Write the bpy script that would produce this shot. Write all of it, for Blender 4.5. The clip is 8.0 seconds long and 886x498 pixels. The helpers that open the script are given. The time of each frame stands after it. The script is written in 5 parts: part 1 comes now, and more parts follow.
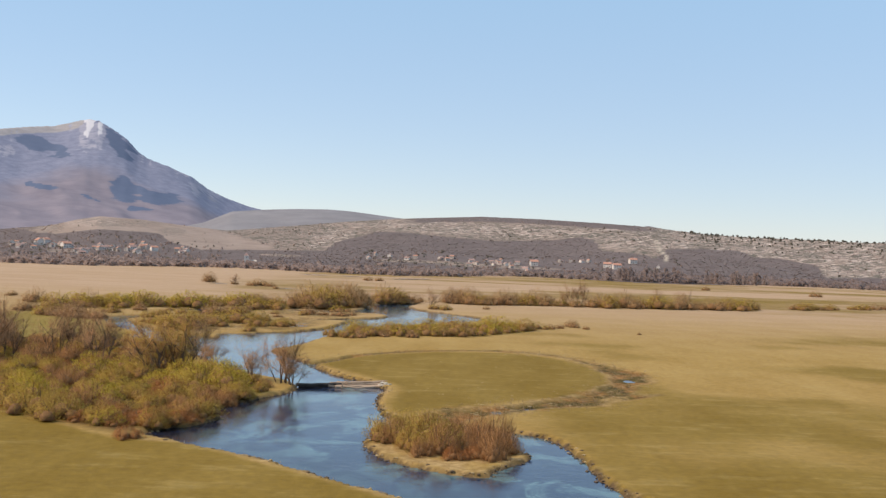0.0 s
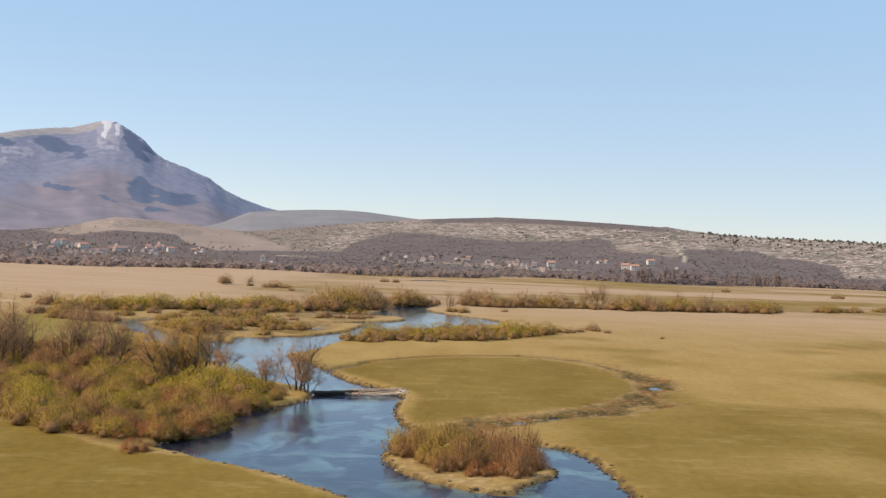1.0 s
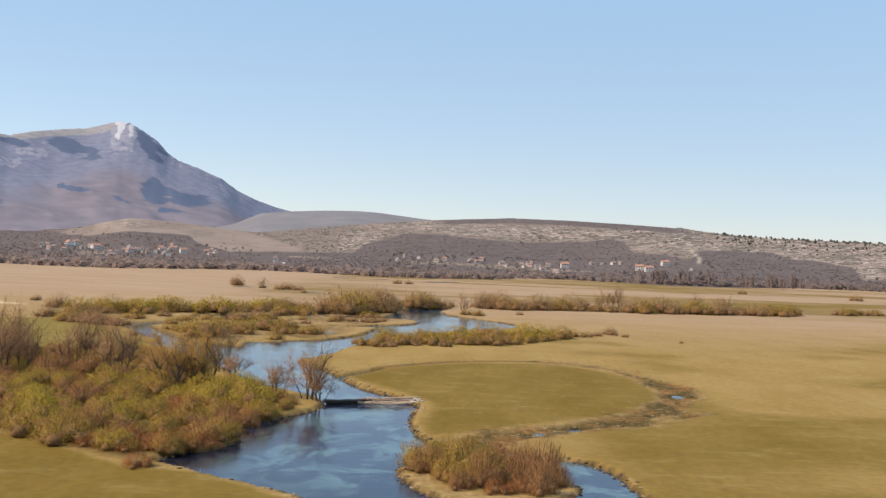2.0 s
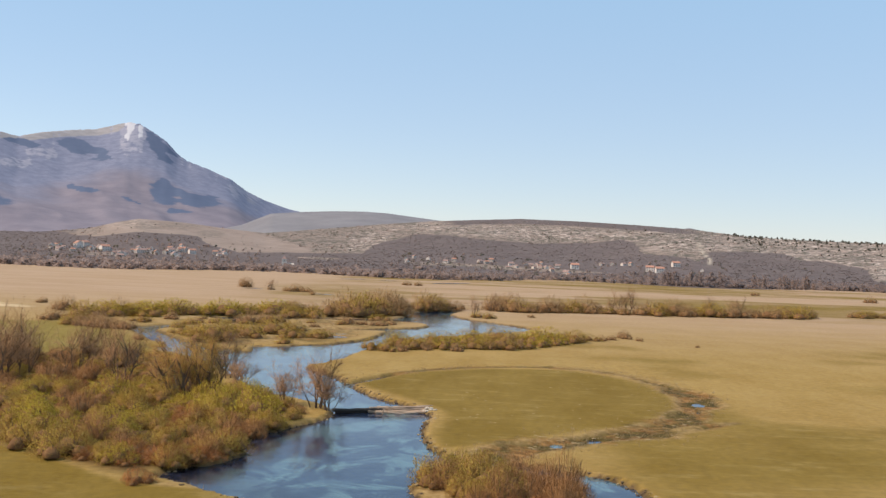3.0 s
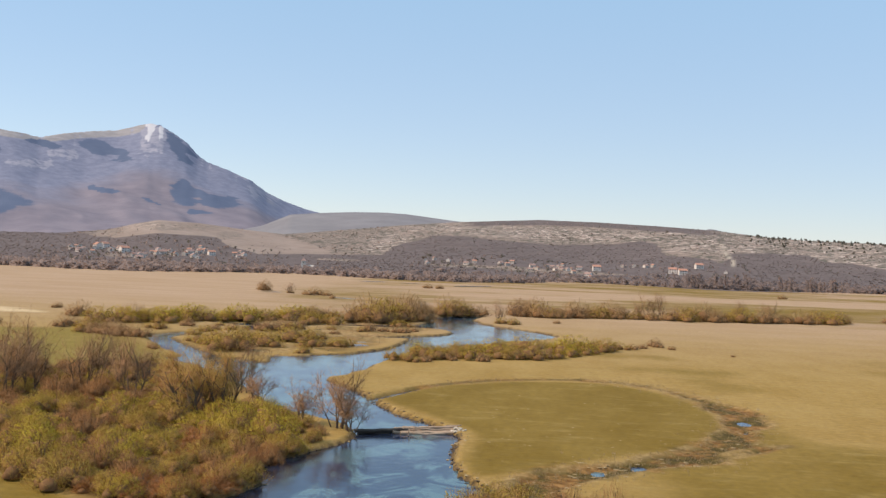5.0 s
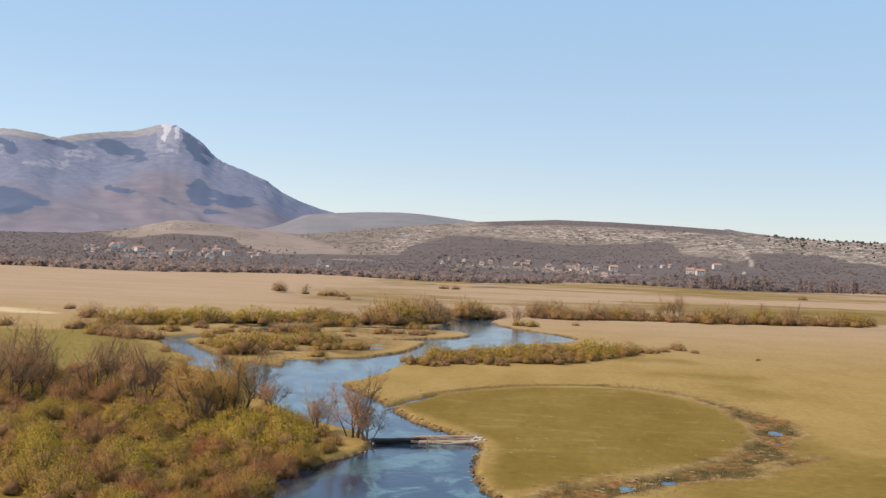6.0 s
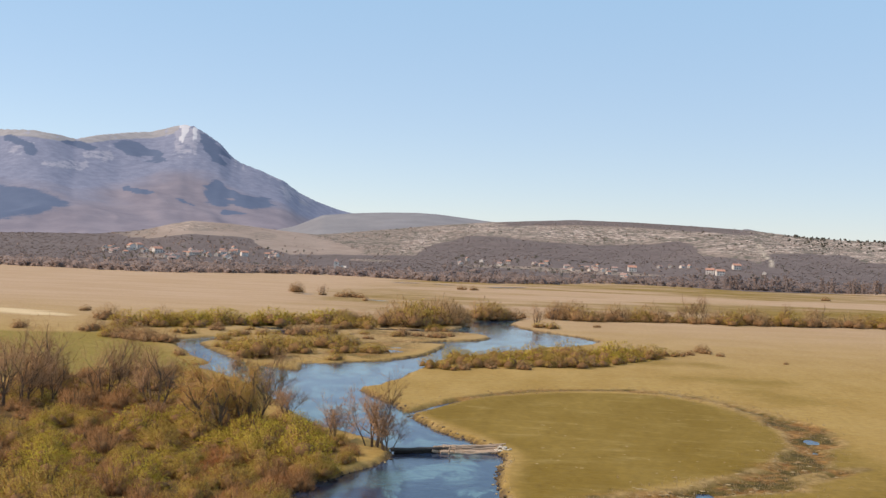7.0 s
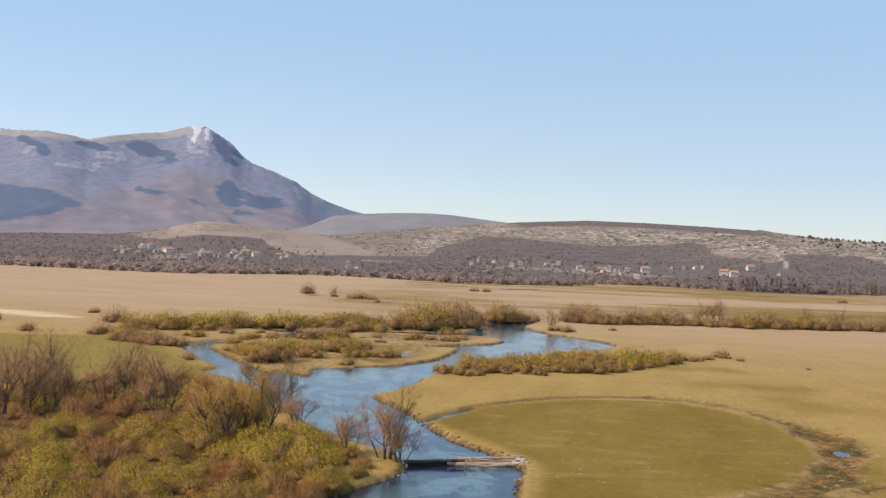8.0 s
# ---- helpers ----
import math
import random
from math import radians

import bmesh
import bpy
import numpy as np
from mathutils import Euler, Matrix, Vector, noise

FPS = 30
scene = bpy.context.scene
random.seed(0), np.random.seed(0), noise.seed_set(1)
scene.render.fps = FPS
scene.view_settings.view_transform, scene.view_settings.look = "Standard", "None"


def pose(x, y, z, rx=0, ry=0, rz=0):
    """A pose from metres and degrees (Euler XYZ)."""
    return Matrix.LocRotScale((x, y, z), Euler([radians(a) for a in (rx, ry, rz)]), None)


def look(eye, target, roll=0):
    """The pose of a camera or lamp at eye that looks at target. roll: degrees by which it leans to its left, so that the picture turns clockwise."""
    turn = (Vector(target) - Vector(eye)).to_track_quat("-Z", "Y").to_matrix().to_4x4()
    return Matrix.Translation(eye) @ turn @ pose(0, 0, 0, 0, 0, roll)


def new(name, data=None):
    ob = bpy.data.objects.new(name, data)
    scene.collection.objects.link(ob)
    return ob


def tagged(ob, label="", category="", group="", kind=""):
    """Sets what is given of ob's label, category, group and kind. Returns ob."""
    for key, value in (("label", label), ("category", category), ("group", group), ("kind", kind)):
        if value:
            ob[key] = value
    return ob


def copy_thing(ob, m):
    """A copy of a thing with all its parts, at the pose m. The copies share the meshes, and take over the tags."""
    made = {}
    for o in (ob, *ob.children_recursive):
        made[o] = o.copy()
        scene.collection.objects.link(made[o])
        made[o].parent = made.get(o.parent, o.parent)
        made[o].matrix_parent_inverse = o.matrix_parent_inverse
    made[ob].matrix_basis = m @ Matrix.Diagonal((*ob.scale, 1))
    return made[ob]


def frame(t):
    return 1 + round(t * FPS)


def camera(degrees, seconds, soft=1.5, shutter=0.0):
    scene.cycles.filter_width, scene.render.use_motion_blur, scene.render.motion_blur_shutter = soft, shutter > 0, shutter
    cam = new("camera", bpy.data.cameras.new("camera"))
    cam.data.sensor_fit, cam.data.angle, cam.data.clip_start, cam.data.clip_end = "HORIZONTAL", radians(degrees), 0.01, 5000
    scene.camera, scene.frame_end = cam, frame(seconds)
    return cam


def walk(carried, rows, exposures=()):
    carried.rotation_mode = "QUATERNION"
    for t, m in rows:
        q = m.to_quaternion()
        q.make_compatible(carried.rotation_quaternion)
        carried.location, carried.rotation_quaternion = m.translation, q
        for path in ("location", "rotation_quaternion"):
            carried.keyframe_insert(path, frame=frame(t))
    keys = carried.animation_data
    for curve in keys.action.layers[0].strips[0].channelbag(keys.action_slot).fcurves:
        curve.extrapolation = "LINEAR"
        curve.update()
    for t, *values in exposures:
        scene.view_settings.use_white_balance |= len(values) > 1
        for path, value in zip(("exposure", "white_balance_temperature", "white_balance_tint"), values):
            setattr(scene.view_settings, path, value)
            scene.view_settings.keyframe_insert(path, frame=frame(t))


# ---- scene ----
import itertools

cam = camera(46.1, 8.0, soft=1.4)
PATH = [
    (0, (0.00, 0.00, 20.00), (0.00, 100.00, 20.14), 2.17),
    (0.5, (-0.36, 2.60, 20.19), (-1.12, 102.60, 20.33), 2.18),
    (1, (-0.62, 5.07, 20.33), (-2.16, 105.06, 20.47), 2.18),
    (1.5, (-0.88, 7.48, 20.55), (-3.10, 107.46, 20.70), 2.18),
    (3, (-1.88, 14.50, 21.21), (-5.49, 114.44, 21.39), 2.20),
    (3.5, (-2.27, 16.73, 21.47), (-6.31, 116.65, 21.64), 2.21),
    (4, (-2.64, 18.96, 21.75), (-7.13, 118.86, 21.92), 2.22),
    (5.5, (-4.02, 26.01, 22.36), (-10.12, 125.83, 22.52), 2.24),
    (6, (-4.43, 28.54, 22.46), (-11.33, 128.30, 22.57), 2.24),
    (6.5, (-4.95, 30.97, 22.55), (-12.64, 130.67, 22.63), 2.20),
    (7, (-5.37, 33.28, 22.62), (-13.90, 132.91, 22.69), 2.19),
    (7.5, (-5.81, 35.55, 22.81), (-14.98, 135.13, 22.86), 2.23),
    (8, (-6.27, 37.95, 22.98), (-15.90, 137.48, 23.05), 2.23),
]
walk(cam, [(t, look(eye, target, roll)) for t, eye, target, roll in PATH], exposures=[(0.0, 0.1, 6500, 15), (8.0, 0.1, 6500, 15)])

# ---- daylight ----
SUN_EL, SUN_AZ = 46.0, -107.0  # degrees above the horizon; degrees clockwise from +y
world = bpy.data.worlds.new("sky")
scene.world = world
world.use_nodes = True
wn = world.node_tree.nodes
sky = wn.new("ShaderNodeTexSky")
sky.sky_type = "NISHITA"
sky.sun_disc = False
sky.sun_elevation = radians(SUN_EL)
sky.sun_rotation = radians(-SUN_AZ)
sky.altitude = 1000
sky.air_density = 1.0
sky.dust_density = 0.1
sky.ozone_density = 1.6
wn["Background"].inputs["Strength"].default_value = 0.15
# a thin haze veils the clear sky, paler towards the horizon
veil = wn.new("ShaderNodeMix")
veil.data_type = "RGBA"
veil.inputs["Factor"].default_value = 0.58
haze = wn.new("ShaderNodeMix")
haze.data_type = "RGBA"
haze.inputs[6].default_value = (3.05, 3.52, 3.92, 1)
haze.inputs[7].default_value = (2.6, 4.15, 5.3, 1)
height = wn.new("ShaderNodeSeparateXYZ")
rise_of = wn.new("ShaderNodeMapRange")
rise_of.inputs["From Min"].default_value, rise_of.inputs["From Max"].default_value = 0.01, 0.25
up_way = wn.new("ShaderNodeTexCoord")
for a, b in ((up_way.outputs["Generated"], height.inputs[0]), (height.outputs["Z"], rise_of.inputs["Value"]), (rise_of.outputs[0], haze.inputs["Factor"]), (haze.outputs[2], veil.inputs[7]),
             (sky.outputs[0], veil.inputs[6]), (veil.outputs[2], wn["Background"].inputs["Color"])):
    world.node_tree.links.new(a, b)
sun = new("sun", bpy.data.lights.new("sun", "SUN"))
sun.data.energy = 4.25
sun.data.angle = radians(0.5)
sun.data.color = (1.0, 0.865, 0.705)
sd = Vector((math.sin(radians(SUN_AZ)) * math.cos(radians(SUN_EL)), math.cos(radians(SUN_AZ)) * math.cos(radians(SUN_EL)), math.sin(radians(SUN_EL))))
sun.matrix_world = look(sd * 300, (0, 0, 0))


# ---- material helpers ----
class Nodes:
    """A node material with short calls for the nodes used here."""

    def __init__(self, name, rough=0.9, spec=0.3):
        self.mat = bpy.data.materials.new(name)
        self.mat.use_nodes = True
        self.tree = self.mat.node_tree
        self.bsdf = self.tree.nodes["Principled BSDF"]
        self.bsdf.inputs["Roughness"].default_value = rough
        self.bsdf.inputs["Specular IOR Level"].default_value = spec

    def put(self, kind, **sockets):
        node = self.tree.nodes.new(kind)
        for key, value in sockets.items():
            self.set(node.inputs[key.replace("_", " ")], value)
        return node

    def set(self, socket, value):
        if isinstance(value, bpy.types.NodeSocket):
            self.tree.links.new(value, socket)
        else:
            socket.default_value = value

    def attr(self, name):
        node = self.tree.nodes.new("ShaderNodeAttribute")
        node.attribute_name = name
        return node.outputs["Fac"]

    def coords(self, scale=(1, 1, 1)):
        c = self.tree.nodes.new("ShaderNodeTexCoord")
        m = self.put("ShaderNodeMapping", Vector=c.outputs["Object"], Scale=scale)
        return m.outputs[0]

    def noise(self, scale, detail=4.0, rough=0.55, vector=None, dist=0.0):
        n = self.put("ShaderNodeTexNoise", Vector=vector or self.coords(), Scale=scale, Detail=detail, Roughness=rough, Distortion=dist)
        return n.outputs["Fac"]

    def ramp(self, fac, lo, hi):
        n = self.put("ShaderNodeMapRange", Value=fac, From_Min=lo, From_Max=hi)
        n.interpolation_type = "SMOOTHSTEP"
        return n.outputs[0]

    def mix(self, fac, a, b, mode="MIX"):
        n = self.tree.nodes.new("ShaderNodeMix")
        n.data_type, n.blend_type = "RGBA", mode
        self.set(n.inputs["Factor"], fac)
        for s, v in ((n.inputs[6], a), (n.inputs[7], b)):
            self.set(s, (*v, 1) if isinstance(v, tuple) else v)
        return n.outputs[2]

    def math(self, op, a, b=0.0):
        n = self.tree.nodes.new("ShaderNodeMath")
        n.operation = op
        self.set(n.inputs[0], a)
        self.set(n.inputs[1], b)
        return n.outputs[0]

    def random(self, island=False):
        if island:
            return self.tree.nodes.new("ShaderNodeNewGeometry").outputs["Random Per Island"]
        return self.tree.nodes.new("ShaderNodeObjectInfo").outputs["Random"]

    def bump(self, height, strength=0.5, distance=0.1):
        b = self.put("ShaderNodeBump", Height=height, Strength=strength, Distance=distance)
        self.set(self.bsdf.inputs["Normal"], b.outputs[0])

    def colour(self, c):
        self.set(self.bsdf.inputs["Base Color"], (*c, 1) if isinstance(c, tuple) else c)


def ground_material():
    n = Nodes("meadow_turf", 0.95, 0.15)
    big, mid = n.noise(0.012, 5, 0.6), n.noise(0.09, 6, 0.65, n.coords((1, 0.45, 1)))
    fine = n.noise(0.9, 6, 0.7)
    streak = n.noise(0.05, 5, 0.6, n.coords((0.35, 1.6, 1)))
    tan = n.mix(n.ramp(mid, 0.3, 0.7), (0.29, 0.179, 0.0455), (0.35, 0.227, 0.0707))
    # turf blends to this paler, pinker tan as y grows
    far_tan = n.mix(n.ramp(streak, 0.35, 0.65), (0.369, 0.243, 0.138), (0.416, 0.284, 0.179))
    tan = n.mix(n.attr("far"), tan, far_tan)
    green = n.mix(n.ramp(mid, 0.3, 0.72), (0.172, 0.106, 0.0127), (0.222, 0.143, 0.0273))
    lush = n.mix(n.ramp(fine, 0.3, 0.7), (0.18, 0.135, 0.022), (0.235, 0.167, 0.0353))
    fac = n.math("ADD", n.attr("green"), n.math("MULTIPLY", n.math("SUBTRACT", n.noise(0.035, 5, 0.6), 0.5), 0.9))
    turf = n.mix(n.ramp(fac, 0.1, 0.9), tan, green)
    turf = n.mix(n.attr("lush"), turf, lush)
    pale = n.math("MULTIPLY", n.ramp(n.noise(0.22, 7, 0.7, n.coords((0.5, 1.3, 1))), 0.5, 0.72), 0.42)
    turf = n.mix(pale, turf, (0.36, 0.261, 0.0949))
    mud = n.mix(n.ramp(n.noise(0.7, 6, 0.7), 0.35, 0.65), (0.05, 0.0355, 0.00752), (0.125, 0.0837, 0.0188))
    mud = n.mix(n.math("MULTIPLY", n.ramp(n.noise(0.16, 5, 0.65), 0.46, 0.58), 0.8), mud, n.mix(n.ramp(fine, 0.35, 0.65), (0.17, 0.0671, 0.0141), (0.34, 0.176, 0.055)))
    turf = n.mix(n.math("MULTIPLY", n.attr("mud"), n.ramp(n.noise(0.35, 5, 0.7), 0.15, 0.42)), turf, mud)
    dry = n.mix(n.ramp(fine, 0.35, 0.7), (0.26, 0.159, 0.0589), (0.42, 0.289, 0.133))
    # brown litter, its colour darkened to stand for shade between the bushes
    litter_shade = n.mix(n.ramp(fine, 0.3, 0.7), (0.05, 0.0279, 0.00949), (0.13, 0.0698, 0.0252))
    turf = n.mix(n.math("MULTIPLY", n.attr("litter_shade"), 0.9), turf, litter_shade)
    turf = n.mix(n.math("MULTIPLY", n.attr("dry"), n.ramp(n.noise(0.25, 4, 0.6), 0.3, 0.55)), turf, dry)
    turf = n.mix(n.attr("sand"), turf, (0.56, 0.42, 0.243))
    # bare bank soil, with the undercut's shade put into its dark tone
    soil = n.mix(n.ramp(fine, 0.3, 0.7), (0.05, 0.0315, 0.015), (0.14, 0.0886, 0.0423))
    turf = n.mix(n.attr("soil"), turf, soil)
    tone = n.put("ShaderNodeMapRange", Value=fine, From_Min=0.25, From_Max=0.75, To_Min=0.76, To_Max=1.2).outputs[0]
    grain = n.put("ShaderNodeCombineXYZ", X=tone, Y=tone, Z=tone).outputs[0]
    n.colour(n.mix(1.0, turf, grain, "MULTIPLY"))
    n.bump(n.math("ADD", fine, n.noise(3.5, 4, 0.7)), 0.55, 0.12)
    return n.mat


def water_material():
    n = Nodes("river_water", 0.07, 0.5)
    weeds = n.ramp(n.noise(0.17, 8, 0.64, n.coords((0.9, 0.55, 1)), 1.3), 0.43, 0.53)
    wisps = n.ramp(n.noise(0.33, 7, 0.66, n.coords((0.75, 0.95, 1)), 1.3), 0.46, 0.64)
    bed = n.mix(weeds, (0.082, 0.145, 0.155), (0.012, 0.022, 0.05))
    bed = n.mix(n.math("MULTIPLY", wisps, 0.55), bed, (0.035, 0.06, 0.10))
    bed = n.mix(n.math("MULTIPLY", n.ramp(n.noise(0.5, 6, 0.7, None, 0.8), 0.6, 0.74), 0.25), bed, (0.15, 0.19, 0.19))
    # dark bush reflections and bank shade, painted into the water's colour
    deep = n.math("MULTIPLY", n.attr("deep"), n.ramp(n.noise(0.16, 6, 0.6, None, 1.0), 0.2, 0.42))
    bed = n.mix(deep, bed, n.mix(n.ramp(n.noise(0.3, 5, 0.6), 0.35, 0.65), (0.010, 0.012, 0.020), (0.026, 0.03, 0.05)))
    n.colour(bed)
    n.bsdf.inputs["IOR"].default_value = 1.33
    r = n.math("ADD", n.noise(0.9, 5, 0.62, None, 0.6), n.math("MULTIPLY", n.noise(4.5, 3, 0.6), 0.35))
    calm = n.put("ShaderNodeMapRange", Value=n.noise(0.07, 5, 0.6, None, 1.0), From_Min=0.4, From_Max=0.62, To_Min=0.05, To_Max=0.22).outputs[0]
    n.bump(r, calm, 0.12)
    return n.mat


def bark_material(name, dark, light):
    n = Nodes(name, 0.85, 0.2)
    c = n.mix(n.noise(3.0, 4, 0.6), dark, light)
    v = n.put("ShaderNodeMapRange", Value=n.random(), To_Min=0.8, To_Max=1.2).outputs[0]
    n.colour(n.mix(1.0, c, n.put("ShaderNodeCombineXYZ", X=v, Y=v, Z=v).outputs[0], "MULTIPLY"))
    n.bump(n.noise(14.0, 3, 0.6), 0.5, 0.02)
    return n.mat


def leaf_material(name, a, b, shift, through_light=0.3):
    """Twigs with buds or young leaves: tones between a and b in drifts of a few metres, each plant shifted a little towards another tone."""
    n = Nodes(name, 0.8, 0.15)
    where = n.tree.nodes.new("ShaderNodeNewGeometry").outputs["Position"]
    drift = n.ramp(n.noise(0.8, 3, 0.6, where), 0.3, 0.7)
    c = n.mix(n.math("ADD", n.math("MULTIPLY", n.random(True), 0.4), n.math("MULTIPLY", drift, 0.6)), a, b)
    c = n.mix(n.math("MULTIPLY", n.random(), 0.5), c, shift)
    n.colour(c)
    t = n.put("ShaderNodeBsdfTranslucent", Color=c)
    m = n.put("ShaderNodeMixShader", Fac=through_light)
    n.tree.links.new(n.bsdf.outputs[0], m.inputs[1])
    n.tree.links.new(t.outputs[0], m.inputs[2])
    n.tree.links.new(m.outputs[0], n.tree.nodes["Material Output"].inputs["Surface"])
    return n.mat


def hill_material():
    n = Nodes("scrub_hillside", 0.95, 0.1)
    big, mid, fine = n.noise(0.006, 5, 0.6), n.noise(0.022, 6, 0.65), n.noise(0.13, 6, 0.7)
    grass = n.mix(n.ramp(mid, 0.3, 0.7), (0.25, 0.188, 0.15), (0.33, 0.255, 0.208))
    rock = n.ramp(n.noise(0.075, 6, 0.72, n.coords((1, 1, 2.5))), 0.49, 0.6)
    open_land = n.mix(n.math("MULTIPLY", rock, n.attr("rocky")), grass, (0.58, 0.475, 0.40))
    spots = n.ramp(n.math("ADD", fine, n.math("MULTIPLY", n.math("SUBTRACT", mid, 0.5), 0.5)), 0.46, 0.55)
    open_land = n.mix(n.math("MULTIPLY", spots, n.attr("shrub")), open_land, (0.115, 0.10, 0.078))
    wood = n.mix(n.ramp(n.math("ADD", n.math("MULTIPLY", fine, 0.7), n.math("MULTIPLY", mid, 0.3)), 0.4, 0.6), (0.115, 0.09, 0.083), (0.16, 0.127, 0.115))
    edge = n.math("ADD", n.attr("wood"), n.math("MULTIPLY", n.math("SUBTRACT", mid, 0.5), 1.1))
    c = n.mix(n.ramp(edge, 0.36, 0.64), open_land, wood)
    c = n.mix(n.attr("track"), c, (0.42, 0.35, 0.27))
    n.colour(c)
    n.bump(fine, 0.5, 1.5)
    return n.mat


def mountain_material(name, low, high):
    n = Nodes(name, 0.95, 0.1)
    big, mid, fine = n.noise(0.0025, 6, 0.6), n.noise(0.009, 7, 0.68), n.noise(0.03, 6, 0.7)
    # blue and violet of distance haze is mixed into these slope colours
    hazed_beech = n.mix(n.ramp(mid, 0.3, 0.7), low, high)
    hazed_upland = n.mix(n.ramp(fine, 0.3, 0.7), (0.159, 0.171, 0.232), (0.223, 0.23, 0.294))
    hazed_beech = n.mix(n.ramp(n.math("ADD", n.attr("hazed_upland"), n.math("MULTIPLY", n.math("SUBTRACT", big, 0.5), 0.6)), 0.3, 0.7), hazed_beech, hazed_upland)
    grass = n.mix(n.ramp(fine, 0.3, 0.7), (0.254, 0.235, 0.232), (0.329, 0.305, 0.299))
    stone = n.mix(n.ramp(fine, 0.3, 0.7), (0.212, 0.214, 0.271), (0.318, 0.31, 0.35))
    c = n.mix(n.ramp(n.math("ADD", n.attr("grass"), n.math("MULTIPLY", n.math("SUBTRACT", mid, 0.5), 0.8)), 0.35, 0.65), hazed_beech, grass)
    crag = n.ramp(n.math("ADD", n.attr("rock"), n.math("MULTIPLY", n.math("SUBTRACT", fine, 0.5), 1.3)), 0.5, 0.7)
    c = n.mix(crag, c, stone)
    pine_and_shade = n.mix(fine, (0.085, 0.108, 0.165), (0.12, 0.145, 0.21))
    c = n.mix(n.ramp(n.math("ADD", n.attr("pine_and_shade"), n.math("MULTIPLY", n.math("SUBTRACT", n.noise(0.012, 8, 0.75), 0.5), 1.9)), 0.36, 0.68), c, pine_and_shade)
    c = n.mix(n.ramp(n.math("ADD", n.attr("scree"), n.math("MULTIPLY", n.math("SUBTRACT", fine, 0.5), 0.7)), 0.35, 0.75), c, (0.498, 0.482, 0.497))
    n.colour(c)
    n.bump(mid, 0.35, 4.0)
    return n.mat


def plain_material(name, a, b, scale=2.0, rough=0.85):
    n = Nodes(name, rough, 0.3)
    n.colour(n.mix(n.noise(scale, 5, 0.6), a, b))
    n.bump(n.noise(scale * 5, 4, 0.6), 0.4, 0.03)
    return n.mat


M_GROUND, M_WATER = ground_material(), water_material()
M_HILL = hill_material()
M_MOUNTAIN = mountain_material("hazed_mountain_slope", (0.178, 0.158, 0.185), (0.236, 0.206, 0.23))
M_RIDGE = mountain_material("far_ridge", (0.19, 0.18, 0.185), (0.235, 0.222, 0.225))
M_BARK = bark_material("willow_bark", (0.085, 0.058, 0.04), (0.17, 0.118, 0.082))
M_CORE_SHADE = leaf_material("inner_bush_shade", (0.17, 0.09, 0.04), (0.25, 0.135, 0.055), (0.22, 0.11, 0.045), 0.1)
M_TWIG_OLIVE = leaf_material("olive_twigs", (0.32, 0.19, 0.055), (0.41, 0.25, 0.065), (0.38, 0.205, 0.06), 0.25)
M_TWIG_RED = leaf_material("reddish_twigs", (0.31, 0.125, 0.045), (0.42, 0.18, 0.06), (0.38, 0.17, 0.055), 0.25)
M_TWIG_FAR = leaf_material("pale_brown_twigs", (0.36, 0.225, 0.11), (0.46, 0.295, 0.145), (0.43, 0.265, 0.11), 0.3)
M_TWIG_GREY = leaf_material("grey_twigs", (0.32, 0.165, 0.07), (0.43, 0.23, 0.098), (0.39, 0.205, 0.08), 0.25)
M_TWIG_DARK = leaf_material("dark_tree_twigs", (0.29, 0.17, 0.092), (0.39, 0.235, 0.125), (0.36, 0.205, 0.10), 0.25)
M_LEAF_GREEN = leaf_material("young_willow_leaves", (0.42, 0.345, 0.035), (0.54, 0.44, 0.05), (0.50, 0.36, 0.05), 0.38)
M_LEAF_OLIVE = leaf_material("olive_buds", (0.39, 0.285, 0.055), (0.49, 0.36, 0.07), (0.46, 0.31, 0.065), 0.35)
# needles kept pale: distance haze is mixed into this colour
M_LEAF_DARK = leaf_material("juniper_needles", (0.15, 0.14, 0.11), (0.20, 0.185, 0.145), (0.20, 0.165, 0.125), 0.4)
M_BELT = leaf_material("bare_belt_trees", (0.31, 0.245, 0.22), (0.38, 0.30, 0.27), (0.36, 0.27, 0.23), 0.6)
M_SCRUB = leaf_material("bare_scrub", (0.36, 0.27, 0.235), (0.44, 0.335, 0.295), (0.41, 0.30, 0.25), 0.58)
M_BUDS = leaf_material("tan_buds", (0.388, 0.205, 0.08), (0.49, 0.268, 0.108), (0.449, 0.25, 0.076), 0.3)
M_BUDS_RED = leaf_material("reddish_buds", (0.388, 0.164, 0.068), (0.479, 0.218, 0.088), (0.439, 0.205, 0.072), 0.3)
M_WOODS = leaf_material("bare_woods", (0.17, 0.132, 0.12), (0.225, 0.178, 0.16), (0.20, 0.16, 0.145), 0.6)
M_STRAW = leaf_material("straw", (0.30, 0.20, 0.10), (0.46, 0.34, 0.19), (0.38, 0.26, 0.13), 0.3)
M_WOOD_PALE = plain_material("weathered_wood", (0.30, 0.20, 0.13), (0.50, 0.37, 0.26), 3.0)
M_WOOD_DARK = plain_material("dark_wood", (0.03, 0.025, 0.02), (0.09, 0.07, 0.055), 3.0, 0.6)
M_CLOD = plain_material("matted_straw", (0.27, 0.19, 0.09), (0.40, 0.30, 0.155), 2.0)
M_STONE = plain_material("limestone", (0.40, 0.34, 0.26), (0.58, 0.51, 0.41), 2.0)
M_WALL_WHITE = plain_material("white_render", (0.60, 0.52, 0.45), (0.74, 0.65, 0.57), 0.6)
M_WALL_STONE = plain_material("rubble_wall", (0.44, 0.37, 0.31), (0.58, 0.50, 0.43), 0.8)
